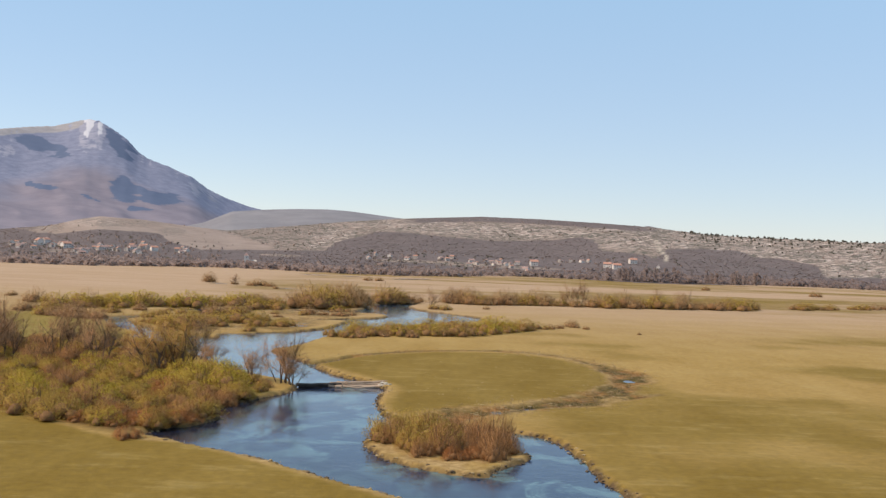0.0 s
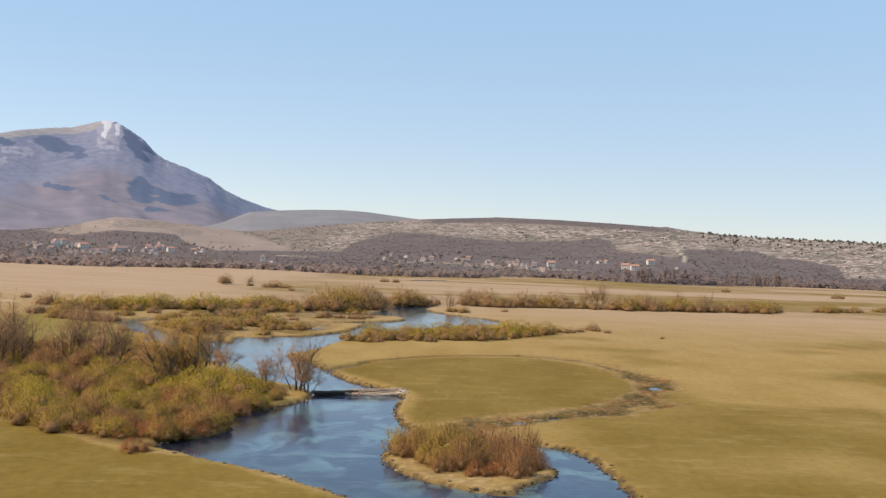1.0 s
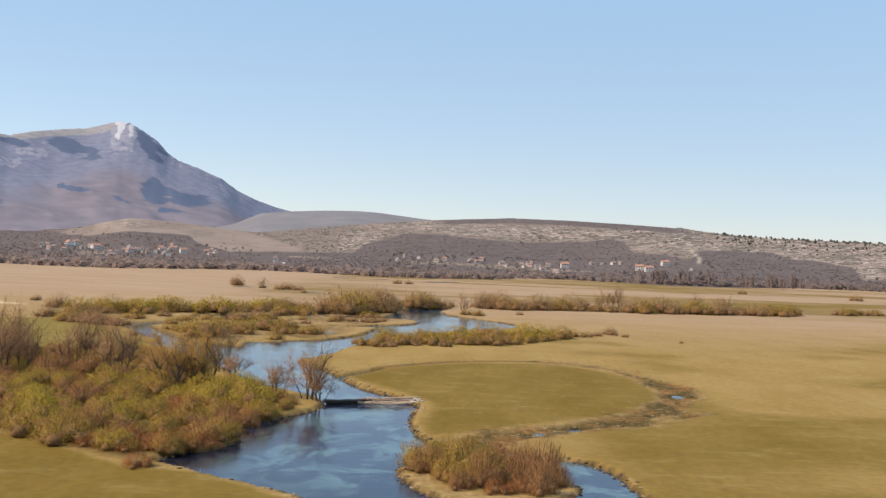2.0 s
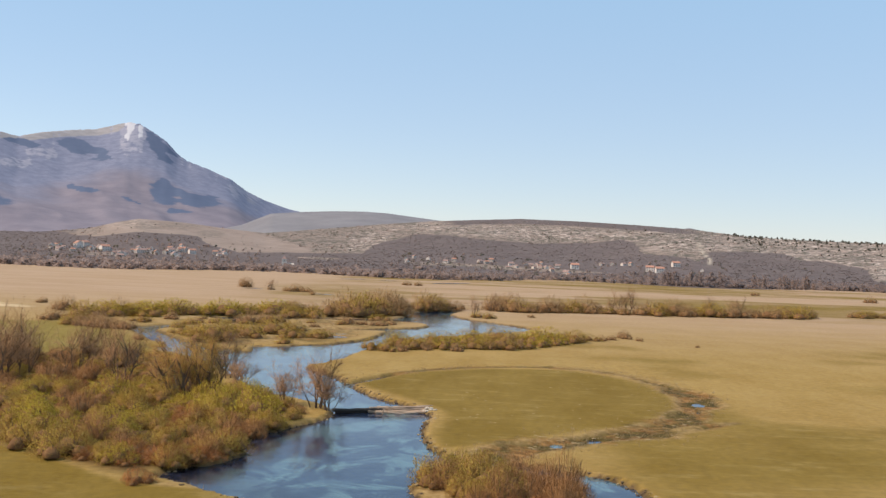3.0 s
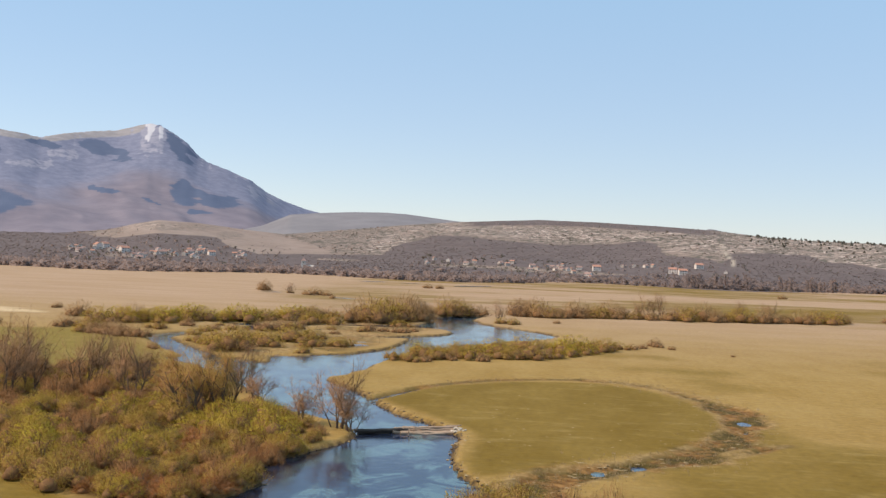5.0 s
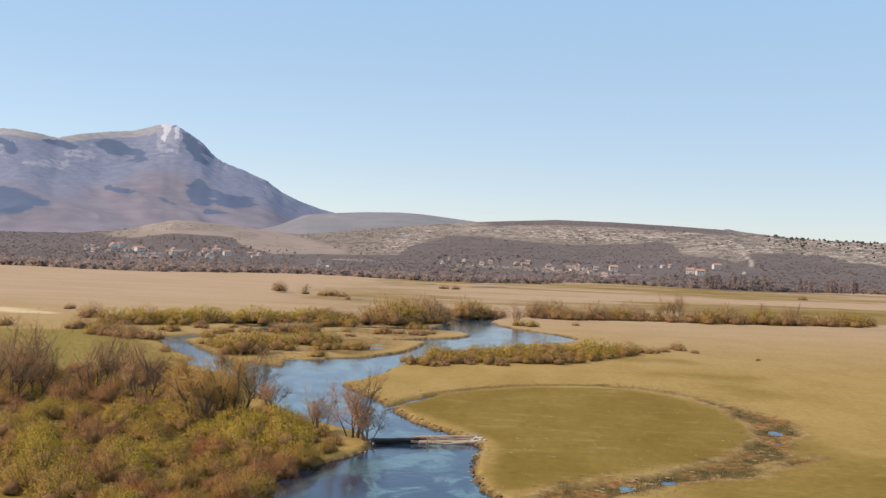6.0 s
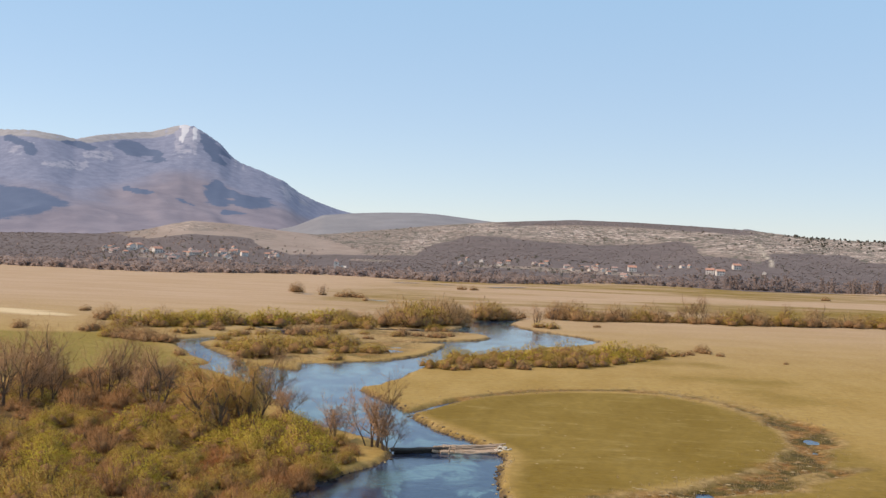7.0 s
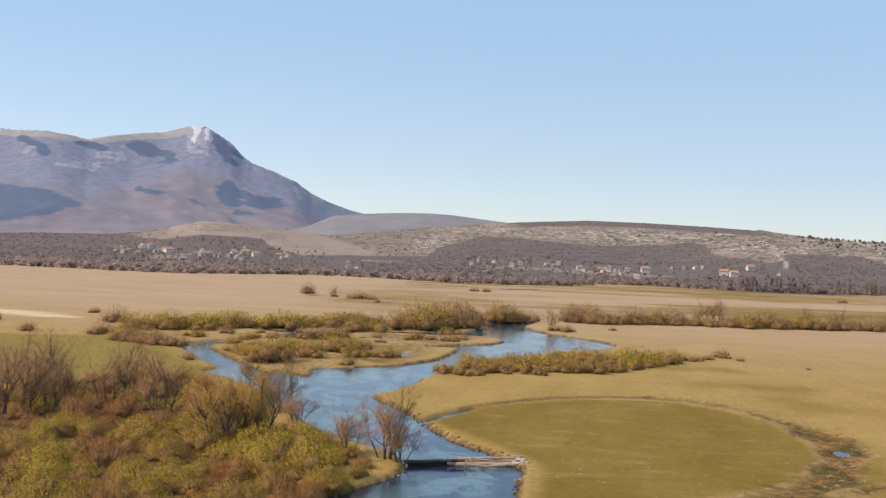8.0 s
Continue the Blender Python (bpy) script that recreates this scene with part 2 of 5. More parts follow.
M_ROOF_RED = plain_material("clay_tiles", (0.38, 0.19, 0.13), (0.48, 0.26, 0.185), 0.7)
M_ROOF_BROWN = plain_material("old_tiles", (0.27, 0.17, 0.14), (0.38, 0.26, 0.22), 0.7)
M_DARK = plain_material("dark_pane", (0.03, 0.035, 0.045), (0.05, 0.055, 0.065), 1.0, 0.2)


# ---- plan helpers ----
def vnoise(x, y, seed=0):
    """Smooth value noise in 0 to 1 on arrays."""
    xi, yi = np.floor(x).astype(np.int64), np.floor(y).astype(np.int64)
    fx, fy = x - xi, y - yi
    fx, fy = fx * fx * (3 - 2 * fx), fy * fy * (3 - 2 * fy)

    def h(a, b):
        k = (a * 374761393 + b * 668265263 + seed * 1442695041) & 0x7FFFFFFF
        k = ((k ^ (k >> 13)) * 1274126177) & 0x7FFFFFFF
        return ((k ^ (k >> 16)) & 0xFFFF) / 65535.0

    top = h(xi, yi) * (1 - fx) + h(xi + 1, yi) * fx
    low = h(xi, yi + 1) * (1 - fx) + h(xi + 1, yi + 1) * fx
    return top * (1 - fy) + low * fy


def fnoise(x, y, scale, octaves=4, seed=0):
    total, amp, s = 0.0 * x, 0.5, scale
    for k in range(octaves):
        total = total + amp * vnoise(x / s, y / s, seed + k)
        amp, s = amp * 0.5, s * 0.5
    return total / (1 - 0.5**octaves)


def sstep(v, lo, hi):
    k = np.clip((v - lo) / (hi - lo), 0, 1)
    return k * k * (3 - 2 * k)


def smooth(points, closed=True, steps=4):
    """Catmull-Rom through the control points."""
    p = np.array(points, float)
    n, out = len(p), []
    for i in range(n if closed else n - 1):
        if closed:
            a, b, c, d = p[i - 1], p[i], p[(i + 1) % n], p[(i + 2) % n]
        else:
            a, b, c, d = p[max(i - 1, 0)], p[i], p[i + 1], p[min(i + 2, n - 1)]
        for k in range(steps):
            t = k / steps
            out.append(0.5 * (2 * b + (c - a) * t + (2 * a - 5 * b + 4 * c - d) * t * t + (3 * b - a - 3 * c + d) * t**3))
    if not closed:
        out.append(p[-1])
    return np.array(out)


def line_distance(x, y, line, closed=False):
    best = np.full(x.shape, 1e9)
    ends = np.roll(line, -1, 0) if closed else line[1:]
    for (ax, ay), (bx, by) in zip(line, ends):
        dx, dy = bx - ax, by - ay
        t = np.clip(((x - ax) * dx + (y - ay) * dy) / (dx * dx + dy * dy + 1e-9), 0, 1)
        best = np.minimum(best, (x - ax - t * dx) ** 2 + (y - ay - t * dy) ** 2)
    return np.sqrt(best)


def inside(x, y, poly):
    odd = np.zeros(x.shape, bool)
    for (ax, ay), (bx, by) in zip(poly, np.roll(poly, -1, 0)):
        cross = (ay > y) != (by > y)
        odd ^= cross & (x < (bx - ax) * (y - ay) / (by - ay + 1e-12) + ax)
    return odd


def area_distance(x, y, poly):
    """Positive outside, negative inside."""
    d = line_distance(x, y, poly, True)
    return np.where(inside(x, y, poly), -d, d)


# ---- the river's plan ----
LEFT_BANK = [(95, 22), (45, 46), (12, 70), (-4, 85.5), (-8, 89.3), (-15, 96.3), (-20.2, 100.6), (-26.5, 104.8), (-29.8, 107.6), (-30.3, 110.8), (-29.2, 113.4), (-27.2, 115),
             (-26, 118), (-25.2, 121.2), (-27, 123.6), (-27.1, 127), (-26, 131.5), (-23.8, 136.5), (-21.8, 140.5), (-20.3, 145), (-20, 148.8), (-21.3, 152.5), (-27, 159), (-33, 165), (-39, 177),
             (-46, 191), (-53, 203), (-61, 213), (-67, 220)]
MARSH_BANK = [(-62, 226), (-57, 225), (-52.5, 223.2), (-47.5, 222), (-49, 231.5), (-44.4, 234.4), (-39.6, 238.6), (-34.7, 243), (-31, 250), (-28.3, 256), (-26.8, 263), (-26.2, 272), (-25.5, 283),
              (-31, 283), (-35, 285), (-27.8, 292), (-18.4, 301), (-16, 312), (-19.5, 320), (-25, 324), (-34, 325), (-46, 321), (-47, 325), (-34.7, 331), (-25.5, 341), (-25.6, 372), (-17, 381), (-8, 387),
              (-11, 369), (-8.3, 354), (-4, 345), (2.3, 334.5), (8.2, 326), (12.5, 317)]
RIGHT_BANK = [(13, 309), (9.5, 299), (5.5, 292), (0, 288), (-5, 280), (-10.7, 271), (-15.3, 263), (-20, 255), (-23.2, 247), (-25, 240), (-25.6, 234), (-26.6, 222), (-28, 212), (-30, 204), (-31.6, 198.5),
              (-26, 188), (-23, 180.6), (-20.6, 174.4), (-16.6, 166), (-12.8, 160), (-9.8, 155.3), (-7.5, 149.5), (-7.9, 137), (-6, 126.5), (-2, 122.5), (3, 121), (8.6, 118.3), (11.8, 115.4), (14.1, 108.7),
              (14.5, 103), (15.1, 95.5), (16.5, 88.8), (22, 82), (52, 64), (100, 44)]
RIVER = smooth(LEFT_BANK + MARSH_BANK + RIGHT_BANK)
POND = smooth([(-84.7, 261), (-86, 266), (-85, 270.5), (-80, 279.5), (-77.5, 274.5), (-79, 263), (-73, 251), (-65, 238), (-58, 226), (-58, 214), (-66, 226), (-74.4, 239.5)])
BACKWATER = smooth([(-71.5, 296), (-71.5, 304), (-70, 308), (-66.5, 305), (-63.5, 296), (-64.5, 290), (-68, 289)])
ISLAND = smooth([(-7.5, 109), (-5.2, 101.5), (-0.5, 96.3), (4.6, 94.2), (5.8, 98), (9.2, 104), (7, 110), (2.5, 116.5), (-4, 117.5)])
CREEK = smooth([(-23, 176), (-21, 178.5), (-19, 183.3), (-16.3, 190), (-12.4, 196), (-8.2, 201), (-3.3, 205.6), (2.7, 209), (10, 211)], False)
GULLY = smooth([(12, 211), (17, 210), (21, 207.5), (25.2, 202), (29.3, 193), (31.8, 182), (31.6, 172), (29, 161), (24.5, 151), (19.5, 142.5), (14.6, 138.5), (10.4, 135.2), (6.4, 131.5), (3.1, 127.5), (0.5, 123), (-1, 119)], False)
SPUR = smooth([(19, 140.5), (22.3, 142.3), (26.6, 147), (32.5, 153)], False)
GULLY_POOLS = ((31.4, 171, 0.75), (29.6, 163, 0.35), (12.3, 136.6, 0.4), (7.5, 132.6, 0.45), (28.2, 196, 0.3))
SHALLOWS = smooth([(-80, 312), (-70, 312), (-60, 318), (-50, 323), (-38, 322), (-27, 328)], False)
MEADOW = smooth([(-20, 180), (-17, 186), (-12, 194), (-3, 203), (4, 206.5), (14, 207), (22, 201), (26, 192), (27.5, 181), (26, 168), (20, 153), (11, 142), (3, 133), (-5, 126.5), (-6.5, 138), (-6, 150), (-12, 162), (-19, 174)])
FRONT = smooth([(-140, 150), (-100, 133), (-62, 123), (-49, 118), (-40, 111.5), (-32, 105), (-26, 104), (-20, 100), (-4, 85), (12, 69), (30, 20), (-140, 20)])
LUSH = smooth([(-150, 262), (-124, 267), (-104, 272), (-93, 262), (-85, 254), (-77, 240), (-69, 226), (-62, 212), (-75, 200), (-100, 190), (-150, 200)])
MARSH = smooth([(-84, 285), (-66, 238), (-50, 228), (-37, 240), (-31, 262), (-30, 290), (-24, 305), (-20, 316), (-26, 335), (-40, 345), (-75, 325)])
SAND = smooth([(-175, 336), (-158, 335), (-134, 320), (-145, 314), (-160, 318), (-178, 322)])
THICKET = smooth([(-52, 120), (-42, 113.5), (-33, 107), (-30.6, 111.5), (-28, 116), (-27.2, 120), (-27.6, 126.5), (-26.4, 131.5), (-24.8, 137), (-25, 145), (-26, 152), (-34, 160),
                  (-42, 172), (-50, 188), (-60, 203), (-72, 206), (-80, 195), (-86, 172), (-80, 148), (-68, 130)])
WATER_Z = -0.45


def ground_height(x, y):
    """The plain with its channels, and the masks of its cover."""
    wob = (fnoise(x, y, 4.0, 3, 5) - 0.5) * 1.9 + (fnoise(x, y, 1.2, 2, 9) - 0.5) * 0.7
    near = (np.abs(x) < 260) & (y > 0) & (y < 560)
    full = lambda v: np.full(x.shape, v)
    d_river, d_gully, d_creek, d_shal, d_marsh, d_mead, d_front, d_lush, d_isle, d_sand, d_thick = (full(99.0) for _ in range(11))
    xn, yn = x[near], y[near]
    isle = area_distance(xn, yn, ISLAND)
    d_isle[near] = isle
    d = np.minimum(np.minimum(area_distance(xn, yn, RIVER), area_distance(xn, yn, POND)), area_distance(xn, yn, BACKWATER))
    d_river[near] = np.maximum(d, -isle)
    d_gully[near] = np.minimum(line_distance(xn, yn, GULLY), line_distance(xn, yn, SPUR) + 0.9)
    d_creek[near] = line_distance(xn, yn, CREEK)
    d_shal[near] = line_distance(xn, yn, SHALLOWS)
    d_marsh[near] = area_distance(xn, yn, MARSH)
    d_mead[near] = area_distance(xn, yn, MEADOW)
    d_front[near] = area_distance(xn, yn, FRONT)
    d_lush[near] = area_distance(xn, yn, LUSH)
    d_sand[near] = area_distance(xn, yn, SAND)
    d_thick[near] = area_distance(xn, yn, THICKET)
    dr = d_river + wob * 0.7
    z = (fnoise(x, y, 22.0, 3, 21) - 0.5) * 0.22 + (fnoise(x, y, 3.0, 2, 31) - 0.5) * 0.08
    marsh = sstep(-d_marsh, -3, 6)
    z = z + marsh * ((fnoise(x * 0.5, y, 8.0, 3, 41) - 0.5) * 1.15 - 0.30)
    lowland = sstep(-d_isle, -1, 2)
    z = z * (1 - 0.5 * lowland) - 0.18 * lowland
    wide = (0.7 + 2.6 * sstep(fnoise(x, y, 16.0, 2, 51), 0.35, 0.7) + 2.0 * sstep(7.0 - np.hypot((x - 26.5) * 1.2, (y - 157) * 0.55), 0, 5)) * (1 - 0.75 * sstep(y, 194, 206))
    g = sstep(wide - d_gully - wob * 0.8, -0.35, 0.55)
    z = z - g * (0.16 + 0.30 * fnoise(x, y, 5.0, 3, 61))
    for px, py, pr in GULLY_POOLS:
        z = z - 0.6 * sstep(pr * 1.25 - np.hypot(x - px, (y - py) * 0.5) - wob * 0.35, -0.2, 0.5)
    c = sstep(0.6 + 0.5 * (y < 194) - d_creek - wob * 0.5, -0.6, 0.7)
    z = z - c * (0.10 + 0.55 * (y < 193))
    s = sstep(1.8 - d_shal - wob, -0.8, 0.8)
    z = z - s * 0.5
    bank = sstep(-dr, -0.25, 0.25)
    z = z * (1 - bank) + bank * (-0.75 - 1.2 * sstep(-dr, 0.3, 5.0))
    masks = {}
    masks["dry"] = np.clip(sstep(0.28 + 0.8 * wob - np.abs(dr - 0.5), 0.0, 0.45) * 0.8 + 0.55 * sstep(1.1 + wob - np.abs(d_gully - wide - 0.4), 0, 1) + 0.7 * sstep(0.6 + wob - np.abs(d_front), 0, 0.9) + marsh * 0.8 * sstep(fnoise(x, y, 9.0, 3, 43), 0.35, 0.65) + lowland * 0.8 + s * 0.5, 0, 1)
    masks["soil"] = np.clip(sstep(-dr, -0.3, -0.1) + c * 0.2, 0, 1)
    masks["sand"] = sstep(-d_sand - 3 * wob, -2, 4)
    masks["litter_shade"] = sstep(-d_thick, -1.5, 2.0)
    masks["mud"] = np.clip(sstep(wide + 0.5 - d_gully - wob * 1.3, -1.2, 1.2) + sstep(1.1 + wob * 0.5 - d_creek, -0.6, 0.6) * 0.75 + 0.8 * marsh * sstep(fnoise(x, y, 14.0, 3, 45), 0.48, 0.62), 0, 1)
    patches = fnoise(x, y, 55.0, 4, 71)
    masks["green"] = np.clip(1.1 * sstep(-d_mead, -2.5, 3.5) + 1.25 * sstep(-d_front, -1, 3) + 0.8 * sstep(patches, 0.42, 0.66) * sstep(x, 2, 20) * sstep(-y, -330, -250)
                             + 0.8 * sstep(fnoise(x * 0.3, y, 40.0, 4, 77), 0.15, 0.8) * sstep(y, 360, 450) * sstep(x, -140, -60), 0, 1.3)
    masks["lush"] = sstep(-d_lush, -3, 4) * 0.9
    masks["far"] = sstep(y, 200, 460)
    return z, masks


def stretch(parts):
    """A row of coordinates from (start, end, step) stretches."""
    out = []
    for a, b, s in parts:
        out.extend(np.arange(a, b - 1e-6, s))
    return np.array(out + [parts[-1][1]])


def sheet(name, verts, nx, ny, material, masks):
    """A smooth quad sheet with nx columns and ny rows, and float masks on its corners."""
    i, j = np.meshgrid(np.arange(nx - 1), np.arange(ny - 1))
    a = (j * nx + i).ravel()
    quads = np.stack([a, a + 1, a + nx + 1, a + nx], 1)
    me = bpy.data.meshes.new(name)
    me.vertices.add(len(verts))
    me.vertices.foreach_set("co", verts.astype(np.float32).ravel())
    me.loops.add(quads.size)
    me.loops.foreach_set("vertex_index", quads.astype(np.int32).ravel())
    me.polygons.add(len(quads))
    me.polygons.foreach_set("loop_start", np.arange(0, quads.size, 4, dtype=np.int32))
    me.update(calc_edges=True)
    me.polygons.foreach_set("use_smooth", np.ones(len(quads), bool))
    for key, value in masks.items():
        layer = me.attributes.new(key, "FLOAT", "POINT")
        layer.data.foreach_set("value", value.astype(np.float32).ravel())
    me.materials.append(material)
    return new(name, me)


# ---- ground and water ----
gx = stretch([(-9000, -1800, 900), (-1800, -400, 70), (-400, -140, 8), (-140, -62, 1.6), (-62, 46, 0.66), (46, 240, 2.0), (240, 500, 10), (500, 1800, 70), (1800, 9000, 900)])
gy = stretch([(-9000, -600, 700), (-600, 40, 40), (40, 82, 2), (82, 160, 0.66), (160, 270, 1.0), (270, 400, 1.4), (400, 1000, 8), (1000, 2000, 60), (2000, 9000, 700)])
GX, GY = np.meshgrid(gx, gy)
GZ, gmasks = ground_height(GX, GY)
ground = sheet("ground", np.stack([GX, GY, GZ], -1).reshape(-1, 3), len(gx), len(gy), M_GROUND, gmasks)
tagged(ground, "flat flood-plain meadow of tan and olive winter grass", "ground", kind="structure")


def floor_z(x, y):
    """Height of the plain at a point, from the sheet's own rows."""
    i, j = min(max(np.searchsorted(gx, x) - 1, 0), len(gx) - 2), min(max(np.searchsorted(gy, y) - 1, 0), len(gy) - 2)
    u, v = (x - gx[i]) / (gx[i + 1] - gx[i]), (y - gy[j]) / (gy[j + 1] - gy[j])
    return float((GZ[j, i] * (1 - u) + GZ[j, i + 1] * u) * (1 - v) + (GZ[j + 1, i] * (1 - u) + GZ[j + 1, i + 1] * u) * v)


wx, wy = np.meshgrid(np.linspace(-100, 110, 85), np.linspace(15, 400, 155))
# the deep mask imitates reflection and shade along these bank lines, not depth
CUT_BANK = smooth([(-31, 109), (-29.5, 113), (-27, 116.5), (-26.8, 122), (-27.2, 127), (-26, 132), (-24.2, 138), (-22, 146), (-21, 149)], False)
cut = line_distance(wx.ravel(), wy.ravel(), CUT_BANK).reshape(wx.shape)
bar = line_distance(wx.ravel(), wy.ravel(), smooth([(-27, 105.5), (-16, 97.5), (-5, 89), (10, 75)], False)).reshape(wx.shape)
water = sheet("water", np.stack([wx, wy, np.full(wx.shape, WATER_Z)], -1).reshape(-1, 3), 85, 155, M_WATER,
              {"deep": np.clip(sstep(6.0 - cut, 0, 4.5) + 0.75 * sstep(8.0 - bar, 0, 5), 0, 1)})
def pool(x, y, long, wide, turn, seed):
    """A shallow pool left by the flood: an uneven flat sheet of water on the plain."""
    r = random.Random(seed)
    bm = bmesh.new()
    ring = []
    for k in range(36):
        a = 2 * math.pi * k / 36
        u, v = math.cos(a) * long * r.uniform(0.8, 1.1), math.sin(a) * wide * r.uniform(0.6, 1.2)
        ring.append(bm.verts.new((x + u * math.cos(turn) - v * math.sin(turn), y + u * math.sin(turn) + v * math.cos(turn), 0.14)))
    bm.faces.new(ring)
    me = bpy.data.meshes.new("water_pool")
    bm.to_mesh(me)
    bm.free()
    me.materials.append(M_WATER)
    return tagged(new("water_pool", me), "shallow flood pool on the winter meadow", "pool", kind="structure")


for k, (x, y, long, wide, turn) in enumerate(((-86, 708, 10, 5, 0.4), (-20, 695, 20, 5, 0.9), (-108, 501, 5, 2, 0.2), (-60, 700, 8, 3, 0.3), (-70, 470, 7, 1.6, -0.5), (265, 940, 25, 6, 0.2), (330, 960, 16, 6, 0.3))):
    pool(x, y, long, wide, turn, 40 + k)
tagged(water, "blue rippling river water with dark weed patches", "river", kind="structure")

# ---- hills ----
HILL_SKY = [(-60, 0.3), (-45, 0.2), (-35, 0.1), (-28.6, 0.05), (-25.9, 0.17), (-23.1, 0.22), (-20.8, 0.5), (-19.3, 0.91), (-18.3, 1.11), (-16.2, 1.03), (-13.9, 0.8), (-11.8, 0.64),
            (-10.3, 0.79), (-8.2, 1.03), (-5.8, 1.32), (-2.7, 1.63), (-0.2, 1.82), (2.0, 1.93), (5.1, 1.92), (8.2, 1.81), (11.2, 1.69), (12.7, 1.53), (14.2, 1.39),
            (15.6, 1.32), (18.5, 1.27), (21.2, 1.21), (26, 1.2), (40, 1.0), (60, 0.6)]
HILL_R = [(-60, 1700), (-24, 1750), (-18, 1700), (-12, 1750), (-6, 2050), (2, 2150), (12, 1950), (24, 1750), (60, 1700)]
MID_SKY = [(-30, 0.1), (-16, 0.3), (-13, 1.0), (-11.5, 1.65), (-10.0, 1.80), (-8.2, 1.92), (-6.4, 1.97), (-5.2, 1.93), (-2.7, 1.69), (2, 1.3), (10, 1.0), (11.0, 1.75), (11.8, 1.60), (20, 0.8)]
PEAK_SKY = [(-60, 2.6), (-45, 4.2), (-36, 5.0), (-32, 5.35), (-28.8, 5.29), (-28.0, 5.24), (-26.6, 5.32), (-25.5, 5.23), (-24.4, 5.02), (-23.3, 5.3), (-21.9, 5.52), (-20.6, 5.66),
            (-19.8, 5.9), (-19.1, 6.13), (-18.5, 6.08), (-17.8, 5.7), (-17.1, 5.25), (-16.5, 4.61), (-16.0, 4.28), (-14.9, 3.91), (-13.7, 3.43), (-12.8, 2.81), (-11.9, 2.4),
            (-10.7, 2.0), (-9.4, 1.72), (-7.0, 1.24), (-2, 0.6), (6, 0.2)]


def curve_of(table, b):
    t = np.array(table)
    return np.interp(b, t[:, 0], t[:, 1])


def polar(b0, b1, nb, radii):
    b = np.linspace(b0, b1, nb)
    B, R = np.meshgrid(b, radii)
    return B, R, R * np.sin(np.radians(B)), R * np.cos(np.radians(B))


def blob(B, E, b, e, wb, we, lean=0.0, soft=0.6):
    """A soft patch of cover round the bearing b and the elevation angle e, set to fit the camera's view (on hill_far, e
    is the share of the slope).
    """
    u, v = (B - b) / wb, (E - e - lean * (B - b)) / we
    return sstep(1.0 + 0.5 * soft - np.sqrt(u * u + v * v), 0.0, soft)


def hill_height(B, R):
    X, Y = R * np.sin(np.radians(B)), R * np.cos(np.radians(B))
    crest_r = curve_of(HILL_R, B)
    top = 20 + np.tan(np.radians(curve_of(HILL_SKY, B))) * crest_r
    foot = 820 + 60 * np.sin(B * 0.4) + 5 * np.clip(B, 0, 30)
    s = (R - foot) / (crest_r - foot)
    gentle = 0.24 * sstep(s, 0.0, 0.7)
    up = np.clip(s, 0, 1)
    rise = np.where(s < 1, gentle * (1 - up) + (0.15 * up + 0.85 * sstep(up, 0.28, 1.12) / sstep(np.array(1.0), 0.28, 1.12)) * up ** 0.25, 1 - 0.12 * (s - 1))
    rough = (fnoise(X, Y, 160, 4, 101) - 0.5) * 0.16 * top * np.clip(s * 3, 0, 1) * np.clip(1.15 - s, 0.12, 1)
    return np.where(s < 0, -1.0 - 3 * np.clip(-s, 0, 1), rise * top + rough - 1.0 * (s < 0.02)), s


radii = np.concatenate([np.arange(700, 1000, 12), np.arange(1000, 2300, 14), np.arange(2300, 2700, 60)])
B, R, HX, HY = polar(-60, 60, 640, radii)
HZ, HS = hill_height(B, R)
# elevation angle from the camera's start; hill cover is placed to match its view
rise = np.degrees(np.arctan2(HZ - 20, R))
b_n = B + (fnoise(HX, HY, 160, 4, 111) - 0.5) * 3.0
e_n = rise + (fnoise(HX, HY, 110, 4, 121) - 0.5) * 0.45
s_n = HS + (fnoise(HX, HY, 150, 3, 121) - 0.5) * 0.16
WOOD_TOP = [(-60, 0.1), (-30, 0.2), (-23, 0.3), (-21, 0.1), (-20.2, 0.15), (-18.4, 0.41), (-15.2, 0.33), (-14.5, -0.1), (-13, -0.45), (-9, -0.35), (-6.6, -0.2), (-5.4, 0.42), (-3.5, 0.86), (-1.7, 0.85),
            (0.2, 0.7), (2.7, 0.7), (5.7, 0.82), (7.4, 1.05), (8.3, 0.75), (8.8, 0.34), (10.8, 0.2), (11.6, -0.05), (12.2, 0.5), (14.1, 0.6), (16.1, 0.56), (16.5, 0.22), (18, 0.22), (19.7, 0.0), (20.3, -0.6), (60, -0.7)]
e_w = rise + (fnoise(HX, HY, 80, 4, 121) - 0.5) * 0.26
crest_line = curve_of(HILL_SKY, B)
# the bare grassy dome ends on its right along a falling line; beyond it lie juniper and rocks
beyond = sstep(e_w - (0.74 - 0.274 * (B + 12.6)), -0.08, 0.1) * sstep(B, -13.6, -12.6)
wood = np.clip(sstep(curve_of(WOOD_TOP, B + (fnoise(HX, HY, 90, 4, 111) - 0.5) * 0.9) - e_w, -0.05, 0.07) - blob(b_n, rise, -1.0, -0.66, 3.2, 0.08) - blob(b_n, rise, 3.0, -0.78, 3.4, 0.07) - 0.6 * blob(b_n, rise, -20.5, -0.75, 1.2, 0.1)
               - 0.8 * blob(b_n, rise, -8.6, -0.6, 1.5, 0.06)
               + 0.9 * sstep(rise, crest_line - 0.36, crest_line - 0.2) * sstep(B, -4, 0) * (1 - sstep(B, 9.5, 13)) + 0.45 * sstep(-B, 20.4, 21.6) * sstep(rise, -0.1, 0.2), 0, 1)
